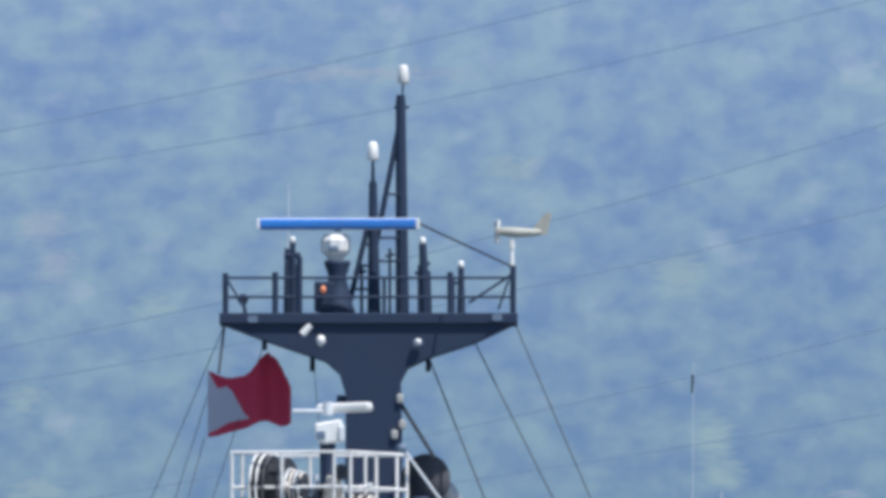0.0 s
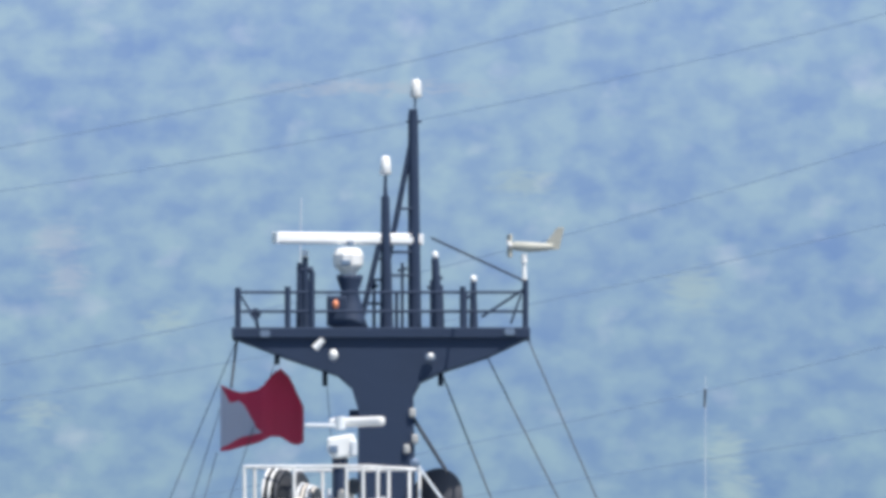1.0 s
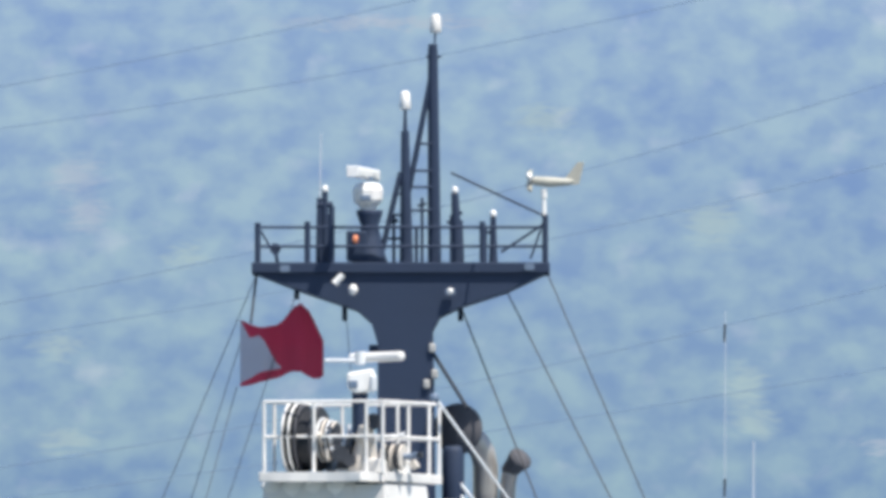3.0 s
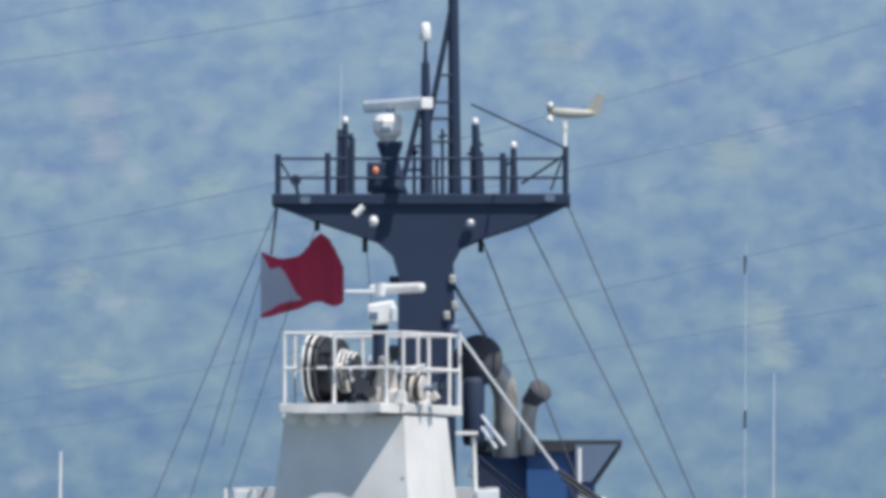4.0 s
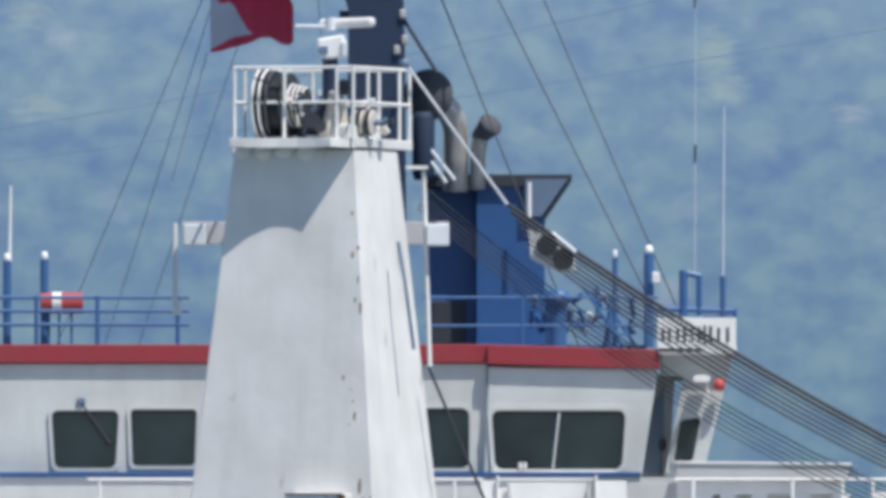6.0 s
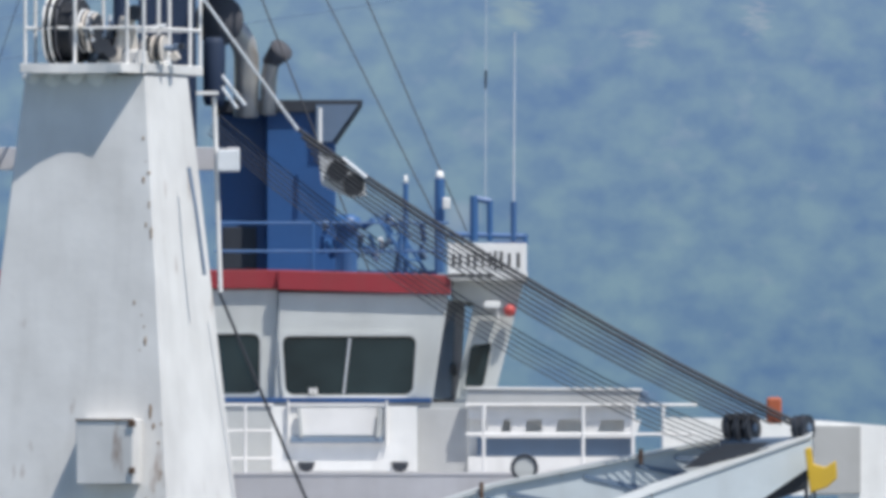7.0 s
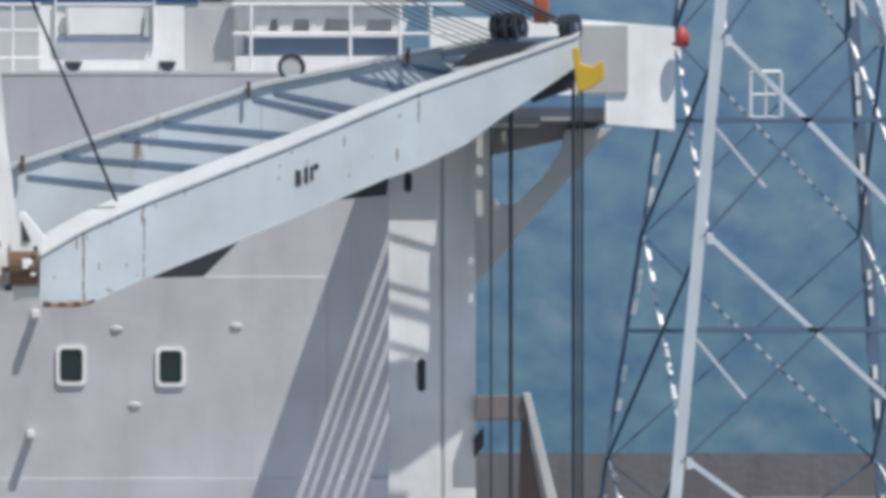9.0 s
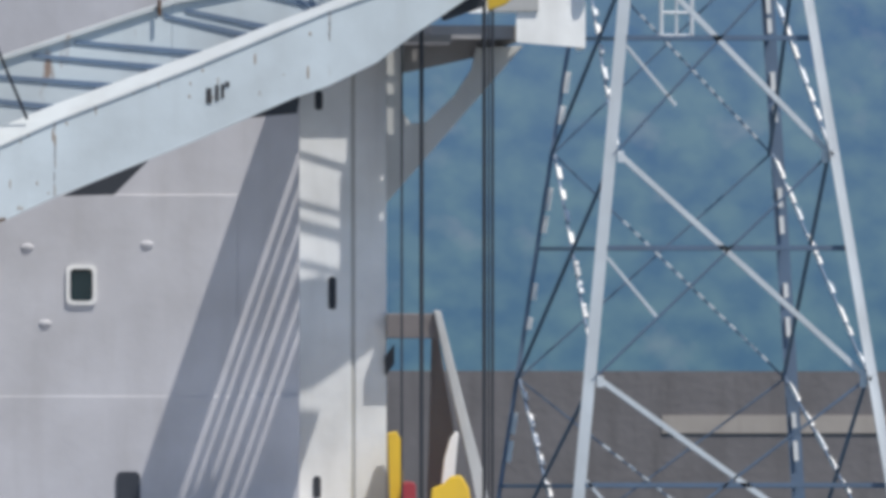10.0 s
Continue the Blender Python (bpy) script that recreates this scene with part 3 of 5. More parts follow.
def crane_post():
    ob = thing("deck_crane", at(548, 2606, 213), "white tapered box post of a deck crane, rust along its edges", "deck crane")
    bm = bmesh.new()
    low, high = [bm.verts.new(p) for p in post_ring(POST_FOOT.z, 1.93)], [bm.verts.new(p) for p in post_ring(POST_TOP.z, 1.01)]
    bm.faces.new(low[::-1])
    bm.faces.new(high)
    for i in range(4):
        j = (i + 1) % 4
        bm.faces.new((low[i], low[j], high[j], high[i]))
    part("post", bevelled(bm, 0.03), CRANE_WHITE, ob)
    part("pedestal", lathe(at(548, 2606, 213), ((1.75, 0), (1.75, at(0, 2075, 213).z - at(0, 2606, 213).z), (1.95, at(0, 2070, 213).z - at(0, 2606, 213).z), (1.95, at(0, 2038, 213).z - at(0, 2606, 213).z)), 40), CRANE_WHITE, ob, "round pedestal with slewing ring", True)
    part("slewing_ring", lathe(at(548, 2060, 213), ((2.02, 0), (2.02, 0.16)), 40), BLACK, ob, "dark slewing ring")
    # top platform
    c = at(552, 945, 213)
    bm = bmesh.new()
    edge = [c + POST_TURN @ Vector((a, b, 0)) for a, b in ((-0.86, -1.61), (-0.62, -1.58), (-0.36, -1.53), (-0.1, -1.44), (0.2, -1.39), (0.5, -1.39), (0.77, -1.42), (1.02, -1.02), (1.06, -1.0), (1.06, 1.66), (-0.98, 1.66))]
    low = [bm.verts.new(p) for p in edge]
    high = [bm.verts.new(p + Vector((0, 0, 0.15))) for p in edge]
    bm.faces.new(low[::-1])
    bm.faces.new(high)
    for i in range(len(edge)):
        j = (i + 1) % len(edge)
        bm.faces.new((low[i], low[j], high[j], high[i]))
    part("platform", bevelled(bm, 0.015), CRANE_WHITE, ob)
    for k in range(4):
        p = c + POST_TURN @ Vector((-0.75 + 0.36 * k, -1.1, -0.01))
        part("scallop", ball(p + Vector((0, 0.12, -0.05)), 0.15, (1.6, 0.25, 0.8 + 0.35 * (k % 2))), CREAM, ob, "cream stiffener under the platform", True)
    part("head_block", box(c + POST_TURN @ Vector((0.55, -0.2, 0.2)), (0.8, 1.4, 0.35), POST_TURN, 0.05), CRANE_WHITE, ob)
    # hatch on the front face
    f = post_ring(at(0, 1615, 213).z, 1.59)
    mid = f[0].lerp(f[1], 0.72)
    part("hatch", box(mid, (0.95, 0.8, 1.02), POST_TURN, 0.02), CRANE_WHITE, ob, "rust-edged hatch cover")
    part("hatch_edge", box(mid + POST_TURN @ Vector((0, -0.4, 0.5)), (0.97, 0.03, 0.03), POST_TURN), RUST, ob)
    part("hatch_hinge", box(mid + POST_TURN @ Vector((0.46, -0.41, 0.44)), (0.12, 0.05, 0.1), POST_TURN, 0.01), RUST, ob)
    part("hatch_hinge", box(mid + POST_TURN @ Vector((0.46, -0.41, -0.3)), (0.1, 0.05, 0.1), POST_TURN, 0.01), RUST, ob)
    # seam strip along the front right edge, with rust marks
    for k in range(34):
        s = 0.1 + 0.85 * random.random() ** 0.8
        z = lerp(POST_TOP.z, POST_FOOT.z, s)
        r = post_ring(z, lerp(1.01, 1.93, s))
        p = r[0].lerp(r[1], 0.985 - 0.14 * random.random() ** 2.2)
        part("rust_spot", ball(p, 0.01 + 0.02 * random.random() ** 2, (0.9, 0.35, 1.0 + 5 * random.random() ** 2)), RUST_PALE, ob)
    # light beam across the post's back and its slender poles
    part("cross_beam", panel(318, 1074, 790, 1114, 214.6, 214.9, 0.01), HOUSE_GREY, ob)
    for u in (340, 770):
        part("flood_lamp", panel(u - 20, 1078, u + 20, 1116, 214.0, 214.5, 0.02), GALV, ob, "grey flood lamp")
    part("pole", rod((305, 1076, 214.6), (305, 1231, 214.6), 0.04), WHITE, ob)
    part("pole", rod((745, 985, 214.2), (756, 1330, 214.2), 0.035), WHITE, ob)
    part("pole_clamp", box(at(308, 1225, 214.6), (0.14, 0.12, 0.25), bevel=0.02), WHITE, ob)
    part("access_step", box(at(733, 978, 214), (0.35, 0.4, 0.05)), WHITE, ob)
    part("guide_rail", pipe([at(700, 1110, 212.5), at(712, 1180, 212.4), at(728, 1300, 212.4)], 0.03), GALV_DARK, ob)
    return ob


crane_post()


def crane_rail():
    ob = thing("crane_railing", at(552, 930, 213), "white tubular railing round the crane top platform", "railing")
    c = at(552, 930, 213)
    L = [(-0.95, -1.1), (1.03, -1.1), (1.03, 1.6), (-0.95, 1.6)]
    corners = [c + POST_TURN @ Vector((a, b, 0)) for a, b in L]
    for i in range(4):
        a, b = corners[i], corners[(i + 1) % 4]
        for h in (0.58, 1.13):
            part("rail", tube(a + Vector((0, 0, h)), b + Vector((0, 0, h)), 0.024), WHITE, ob)
        for s in (0, 0.42, 0.86) if i == 0 else (0, 0.26, 0.82):
            p = a.lerp(b, s)
            part("post", tube(p, p + Vector((0, 0, 1.14)), 0.028), WHITE, ob)
    return ob


crane_rail()


def winch():
    """Rope drum with bright rims, a cream A-frame and a stack of sheaves."""
    ob = thing("rope_winch", at(500, 930, 212.2), "rope winch with dark grooved drum and white flanges", "winch")
    a, b = at(462, 866, 212.6), at(560, 870, 212.3)
    d = (b - a).normalized()
    # flanges are rims round dark discs
    for s, r, m in ((0.0, 0.57, WHITE), (0.1, 0.55, CREAM), (0.2, 0.53, HEAD_GREY), (0.44, 0.5, HEAD_GREY), (0.5, 0.33, GALV), (0.57, 0.31, WINCH_CREAM), (0.64, 0.3, GALV), (0.71, 0.28, WINCH_CREAM)):
        p = a + d * s
        ring = pipe([p + (Vector((0, 0, 1)) * math.cos(t) + d.cross(Vector((0, 0, 1))) * math.sin(t)) * r for t in [math.tau * k / 28 for k in range(29)]], 0.022, 6)
        part("rim", ring, m, ob, smooth=True)
        part("flange", tube(p - d * 0.012, p + d * 0.012, r, sides=28), BLACK, ob)
    part("drum", tube(a + d * 0.03, a + d * 0.48, 0.44, sides=28), BLACK, ob)
    for k in range(6):
        p = a + d * (0.24 + k * 0.042)
        part("rope_turn", tube(p, p + d * 0.026, 0.47, sides=28), ROPE, ob)
    part("gearbox", box(a + d * 0.85 + Vector((0, 0.5, -0.22)), (0.5, 0.4, 0.62), POST_TURN, 0.06), GALV_DARK, ob, "dark gearbox")
    part("motor", tube(a + d * 0.72 + Vector((0, -0.2, -0.28)), a + d * 1.0 + Vector((0, -0.2, -0.28)), 0.19, sides=18), BLACK, ob)
    # A-frame: two leaning legs joined by a head plate
    part("frame_leg", slab([(556, 932), (580, 846), (594, 846), (574, 932)], 211.9, 212.05, 0.015), WINCH_CREAM, ob, "cream frame leg")
    part("frame_leg", slab([(592, 850), (604, 850), (616, 932), (598, 932)], 211.95, 212.1, 0.015), WINCH_CREAM, ob, "cream frame leg")
    part("frame_head", slab([(572, 872), (578, 842), (602, 842), (608, 872)], 211.86, 211.9, 0.008), WINCH_CREAM, ob, "cream head plate")
    part("frame_web", slab([(556, 931), (603, 931), (592, 846), (579, 846)], 212.0, 212.04), WINCH_CREAM, ob, "cream frame plate")
    part("frame_foot", slab([(552, 932), (566, 905), (612, 900), (618, 932)], 212.06, 212.1, 0.0), WINCH_CREAM, ob)
    for u, v, r in ((562, 905, 0.1), (545, 893, 0.13), (604, 836, 0.13)):
        part("sheave", tube(at(u, v, 211.75), at(u, v, 211.85), r, sides=18), BLACK, ob)
    # stack of rope sheaves on a common shaft
    for k in range(5):
        s = at(622 + 8 * k, 898, 212.2)
        part("sheave", tube(s, s + d * 0.03, 0.2, sides=20), (WINCH_CREAM, BLACK)[k % 2], ob)
    part("shaft", tube(at(616, 898, 212.2), at(672, 898, 212.2), 0.05), GALV_DARK, ob)
    part("guide_arm", rod((606, 868, 212.3), (660, 858, 212.3), 0.03), GALV, ob)
    part("guide_arm", rod((560, 840, 212.5), (560, 930, 212.5), 0.03), GALV, ob)
    # brake gear and hoses between drum and frame
    for k in range(20):
        u, v = random.uniform(512, 572), random.uniform(862, 928)
        e = at(u + random.uniform(-14, 14), v + random.uniform(-26, 8), 211.9)
        part("brake_link", tube(at(u, v, 211.9 + 0.1 * (k % 4)), e, random.uniform(0.018, 0.05), sides=8), (WINCH_CREAM, GALV_DARK, BLACK, GALV, ROPE)[k % 5], ob)
    for k in range(16):
        q = at(random.uniform(520, 690), random.uniform(880, 932), random.uniform(212.3, 213.2))
        part("fitting", box(q, (random.uniform(0.04, 0.12), 0.12, random.uniform(0.05, 0.18)), POST_TURN @ Matrix.Rotation(random.uniform(-0.6, 0.6), 3, "Y"), 0.012), random.choice((WINCH_CREAM, BLACK, GALV_DARK, GALV, BLACK)), ob)
    return ob


winch()

# ---- boom ----
# near girder's top edge from foot to head, and the rung's way across to the far girder
NEAR0, NEAR1 = at(848, 1930, 213.2), at(1788, 1594, 215.8)


def near_y(u):
    return 213.2 + (u - 848) / 940 * 2.6


def far_at(u):
    """The far girder's top, which is cranked upwards at a third of its length."""
    v = 1872 - (u - 640) * 0.328 if u < 1240 else 1675 - (u - 1240) * 0.2
    return at(u, v, near_y(u + 215) + 0.6)


FAR0, FAR1, FARM = far_at(700), far_at(1640), far_at(1240)


def girder(bm, top, depth0, depth1, wide):
    """A box girder under a top edge line; its depth runs from depth0 to depth1."""
    own = bmesh.new()
    a, b = top
    d = (b - a).normalized()
    side = d.cross(Vector((0, 0, 1))).normalized()
    down = Vector((0, 0, -1))
    rings = []
    for s, dep in ((0.0, depth0), (1.0, depth1)):
        p = a.lerp(b, s)
        rings.append([own.verts.new(q) for q in (p, p - side * wide, p - side * wide + down * dep, p + down * dep)])
    for ra, rb in zip(rings, rings[1:]):
        for k in range(4):
            own.faces.new((ra[k], ra[(k + 1) % 4], rb[(k + 1) % 4], rb[k]))
    own.faces.new(rings[0][::-1])
    own.faces.new(rings[-1])
    bmesh.ops.recalc_face_normals(own, faces=own.faces[:])
    bevelled(own, 0.015)
    return joined(bm, own)


# the near girder's web: top and bottom edge at its stations, with a tapered foot and a crank towards the head
WEB = ((849, 1978, 2062), (872, 1964, 2064), (916, 1938, 2063), (938, 1927, 2060), (1034, 1884, 2016), (1278, 1789, 1918), (1457, 1714, 1840), (1517, 1689, 1819), (1602, 1659, 1778), (1667, 1636, 1729), (1802, 1588, 1638))


def web_at(u, k):
    """The web's top (k = 1) or bottom (k = 2) edge at u, on its front face."""
    return at(u, float(np.interp(u, [w[0] for w in WEB], [w[k] for w in WEB])), near_y(u))


def near_girder():
    bm = bmesh.new()
    rings = []
    for u, top, low in WEB:
        rings.append([bm.verts.new(q) for q in (at(u, top, near_y(u)), at(u, top, near_y(u)) + Vector((0.02, 0.3, 0)), at(u, low, near_y(u)) + Vector((0.02, 0.3, 0)), at(u, low, near_y(u)))])
    for ra, rb in zip(rings, rings[1:]):
        for k in range(4):
            bm.faces.new((ra[k], ra[(k + 1) % 4], rb[(k + 1) % 4], rb[k]))
    bm.faces.new(rings[0][::-1])
    bm.faces.new(rings[-1])
    return bm


def near_flange():
    """Top flange, canted up towards its inner edge."""
    bm = bmesh.new()
    rings = []
    for u, top, low in WEB:
        p = at(u, top, near_y(u)) + Vector((0, -0.03, 0.004))
        q = p + Vector((0.03, 0.42, 0.07 + 0.24 * (1788 - u) / 900))
        rings.append([bm.verts.new(w) for w in (p, q, q + Vector((0, 0, 0.03)), p + Vector((0, 0, 0.025)))])
    for ra, rb in zip(rings, rings[1:]):
        for k in range(4):
            bm.faces.new((ra[k], ra[(k + 1) % 4], rb[(k + 1) % 4], rb[k]))
    bm.faces.new(rings[0][::-1])
    bm.faces.new(rings[-1])
    return bm


def boom():
    ob = thing("crane_boom", NEAR0 + Vector((0, 0, -0.9)), "pale blue-grey twin girder crane boom with dark strips across, lowered", "crane boom")
    d = (NEAR1 - NEAR0).normalized()
    part("girder", near_girder(), BOOM_GREY, ob)
    part("top_flange", near_flange(), BOOM_TOP, ob, "sunlit top flange")
    part("girder", girder(None, (FAR0, FARM), 1.25, 1.12, 0.16), BOOM_GREY, ob)
    part("girder", girder(None, (FARM, FAR1), 1.14, 0.5, 0.16), BOOM_GREY, ob)
    for p, q in ((FAR0, FARM), (FARM, FAR1)):
        w = (q - p).normalized()
        n2 = w.cross(Vector((0, 0, 1))).normalized()
        part("top_flange", box((p + q) / 2 + Vector((0, 0, 0.03)) - n2 * 0.08, ((q - p).length, 0.3, 0.06), w.to_track_quat("X", "Z").to_matrix()), BOOM_TOP, ob, "white top flange")
    # flat dark strips on the inner side of the far girder
    for u0, v0, u1, v1 in ((826, 1834, 1030, 1857), (888, 1799, 1130, 1819), (993, 1765, 1210, 1786), (1068, 1741, 1270, 1760), (1226, 1695, 1366, 1728), (1264, 1685, 1400, 1714), (1400, 1656, 1490, 1676), (1490, 1636, 1570, 1652), (1560, 1622, 1640, 1634)):
        bm = bmesh.new()
        u1, v1 = u1 + 0.35 * (u1 - u0), v1 + 0.35 * (v1 - v0)
        front = [bm.verts.new(at(u, v, near_y(u + 215) + 0.575)) for u, v in ((u0, v0 - 3), (u1, v1 - 6), (u1, v1 + 6), (u0, v0 + 4))]
        back = [bm.verts.new(w.co + Vector((0, 0.03, 0))) for w in front]
        bm.faces.new(front)
        bm.faces.new(back[::-1])
        for i in range(4):
            j = (i + 1) % 4
            bm.faces.new((front[i], front[j], back[j], back[i]))
        part("dark_strip", bm, GALV_DARK, ob)
    # two black wedges added for the shade along the boom's lower edge
    for outline in ([(1046, 2014), (1138, 2012), (1202, 1948), (1100, 1990)], [(1372, 1876), (1462, 1868), (1468, 1832), (1440, 1838)]):
        part("shade_wedge", slab(outline, 215.4, 215.6, 0.01), BLACK, ob, "black wedge painting the shade under the boom")
    # rusty weld seams over the whole web, and rust along the foot's lower edge
    for u, w in ((926, 0.022), (1033, 0.018), (1519, 0.012)):
        p, q = web_at(u, 1), web_at(u, 2)
        if u > 1500:
            q = p.lerp(q, 0.4)
        for k in range(6):
            a, b = p.lerp(q, k / 6), p.lerp(q, (k + random.uniform(0.6, 1.0)) / 6)
            part("weld_seam", box((a + b) / 2 + Vector((random.uniform(-0.008, 0.008), -0.004, 0)), (w * random.uniform(0.5, 1.7), 0.012, (a - b).length)), (RUST, RUST_PALE)[k % 2], ob, "rusty weld seam")
    for k in range(7):
        u = 854 + 13 * k
        p, q = web_at(u, 2), web_at(u + 13, 2)
        part("rust_edge", tube(p + Vector((0, -0.005, 0.02)), q + Vector((0, -0.005, 0.02)), random.uniform(0.025, 0.05), sides=6), (RUST, RUST_PALE)[k % 2], ob, "rust along the lower edge")
    for k in range(26):
        u = random.choice((random.uniform(870, 1040), random.uniform(1040, 1500)))
        p = web_at(u, 1).lerp(web_at(u, 2), random.random() ** 1.5)
        part("rust_spot", ball(p, 0.012 + 0.012 * random.random(), (0.8, 0.3, 1 + 5 * random.random() ** 2)), RUST_PALE, ob)
    for u in (818, 1218, 1500):
        p = far_at(u)
        part("pin", tube(p + Vector((0, -0.15, -0.12)), p + Vector((0, -0.15, 0.14)), 0.035), RUST, ob)
    # unreadable markings on the web
    p = at(1318, 1790, near_y(1318) - 0.012)
    for k, (du, w, h) in enumerate(((-0.12, 0.09, 0.24), (0.02, 0.06, 0.25), (0.12, 0.05, 0.22), (0.2, 0.07, 0.08))):
        part("marking", box(p + d * (du) + Vector((0, 0, -0.38 + (0.08 if k == 3 else 0))), (w, 0.01, h), Matrix.Rotation(math.atan2(d.y, d.x), 3, "Z")), INK, ob, "worn black marking")
    # foot hinge
    part("hinge", tube(NEAR0 + Vector((-0.48, -0.1, -0.6)), NEAR0 + Vector((-0.02, -0.1, -0.6)), 0.27, sides=18), RUST, ob, "rusty hinge pin")
    for k in range(9):
        q = NEAR0 + Vector((random.uniform(-0.75, -0.05), -0.3 + random.uniform(-0.1, 0.1), random.uniform(-0.95, -0.2)))
        part("hinge_bolt", box(q, (random.uniform(0.06, 0.2), 0.12, random.uniform(0.05, 0.18)), bevel=0.015), random.choice((RUST, CREAM, BLACK)), ob)
    part("hinge_plate", slab([(802, 1975), (812, 1898), (822, 1896), (858, 1942), (853, 1980), (846, 2050), (802, 2056)], 213.3, 213.5, 0.02), CREAM, ob)
    part("hinge_slot", slab([(816, 1912), (832, 1948), (818, 1950)], 213.27, 213.3), BLACK, ob, "dark gap in the hinge plate")
    # head
    askew = Vector((0.86, -0.5, 0))
    for u, r in ((1660, 0.22), (1678, 0.23), (1696, 0.22), (1780, 0.19), (1793, 0.2)):
        c = at(u, 1570, 216.2)
        part("sheave", bevelled(tube(c - askew * 0.05, c + askew * 0.05, r, sides=24), 0.012), BLACK, ob, "black rope sheave")
        part("hub", tube(c - askew * 0.07, c + askew * 0.07, 0.07, sides=12), GALV_DARK, ob)
    # black sheet put in where the girders shade each other near the head
    part("head_shade", slab([(1575, 1642), (1610, 1614), (1650, 1598), (1730, 1596), (1700, 1614), (1640, 1636)], 215.75, 215.85), BLACK, ob, "black plate painting the shade between the girders")
    part("head_frame", slab([(1640, 1590), (1800, 1585), (1800, 1625), (1640, 1640)], 216.1, 216.4, 0.02), GALV_DARK, ob)
    part("head_motor", box(at(1736, 1540, 216.4), (0.24, 0.25, 0.42), bevel=0.04), ORANGE, ob, "orange head motor")
    part("hook_guard", slab([(1790, 1608), (1802, 1604), (1806, 1634), (1826, 1640), (1846, 1628), (1848, 1660), (1830, 1676), (1800, 1686)], 215.3, 215.6, 0.02), YELLOW, ob, "yellow rope guard")
    part("under_block", slab([(1700, 1640), (1800, 1628), (1790, 1680), (1720, 1705)], 215.9, 216.4, 0.03), BLACK, ob)
    return ob


boom()


def rope_bundle(label, start, ends, count, spread0, spread1, sag, thick, thin):
    """Parallel falls of wire rope; each hangs a little."""
    ob = thing("luffing_ropes", at(*start), label, "wire rope")
    for k in range(count):
        f = k / (count - 1) - 0.5
        a = at(start[0] + f * spread0[0], start[1] + f * spread0[1], start[2] + 0.1 * f)
        b = at(ends[0] + f * spread1[0], ends[1] + f * spread1[1], ends[2] + 0.15 * f)
        pts = [a.lerp(b, s / 8) + Vector((0, 0, -sag * 4 * (s / 8) * (1 - s / 8))) for s in range(9)]
        part("rope", pipe(pts, thick if k >= count - 2 else thin, 6), ROPE, ob)
    return ob


rope_bundle("dark luffing wire ropes running down to the boom head", (915, 1083, 214.6), (1728, 1562, 216.1), 7, (-46, -84), (124, 10), 0.25, 0.032, 0.017)
rope_bundle("dark luffing wire ropes sagging to the far boom girder", (742, 1032, 214.6), (1640, 1598, 216.0), 6, (16, -34), (48, -26), 0.48, 0.012, 0.011)
hoist = thing("hoist_rope", at(754, 1331, 213.3), "single dark hoist wire to the boom", "wire rope")
part("rope", pipe([at(754, 1331, 213.3), at(862, 1588, 213.4), at(984, 1878, 213.7)], 0.026, 6), ROPE, hoist)
falls = thing("hook_falls", at(1720, 2606, 216.2), "dark vertical wire falls between boom head and hook", "wire rope")
for u, r in ((1647, 0.018), (1682, 0.034), (1793, 0.032), (1801, 0.016), (1808, 0.022)):
    part("rope", rod((u, 1640, 216.2), (u, 2606, 216.2), r), ROPE, falls)
pend = thing("pendant", at(728, 815, 213.5), "grey pendant bar from the crane top to the rope block", "pendant")
part("bar", rod((712, 792, 214), (893, 1043, 214.6), 0.022), GALV, pend)
part("eye", ball(at(712, 794, 214), 0.08), GALV_DARK, pend)
blk = thing("rope_block", at(975, 1130, 215), "rope block with two dark sheaves in a pale steel frame", "rope block")
for u, v in ((963, 1116), (992, 1140)):
    part("sheave", tube(at(u, v, 214.85), at(u, v, 215.1), 0.17, sides=20), BLACK, blk)
part("cheek", slab([(930, 1085), (960, 1094), (1012, 1130), (1014, 1160), (985, 1164), (935, 1140)], 215.1, 215.14, 0.01), GALV, blk)
part("cheek", pipe([at(930, 1085, 214.8), at(975, 1096, 214.8), at(1014, 1128, 214.8)], 0.035), GALV, blk)


# ---- funnel ----
def funnel():
    y = 229.0
    ob = thing("funnel", at(860, 1290, y), "blue ship's funnel casing with flared dark rim", "funnel")
    part("casing", panel(752, 1015, 838, 1300, y + 0.5, y + 4, 0.02), BLUE, ob)
    part("casing", panel(838, 1005, 960, 1300, y, y + 4, 0.02), BLUE, ob)
    part("rim", slab([(745, 990), (1008, 990), (1006, 996), (958, 1066), (958, 1012), (745, 1012)], y - 0.1, y + 4.2, 0.01), BLACK, ob, "soot-dark flared rim")
    part("flare", slab([(925, 998), (1000, 998), (954, 1064), (925, 1064)], y - 0.14, y - 0.11), GALV_DARK, ob)
    part("louvre", panel(760, 1215, 820, 1290, y + 0.42, y + 0.49, 0.01), BLACK, ob, "dark louvre door")
    part("pole", rod((932, 1004, y - 0.4), (932, 1070, y - 0.4), 0.035), WHITE, ob)
    return ob


funnel()


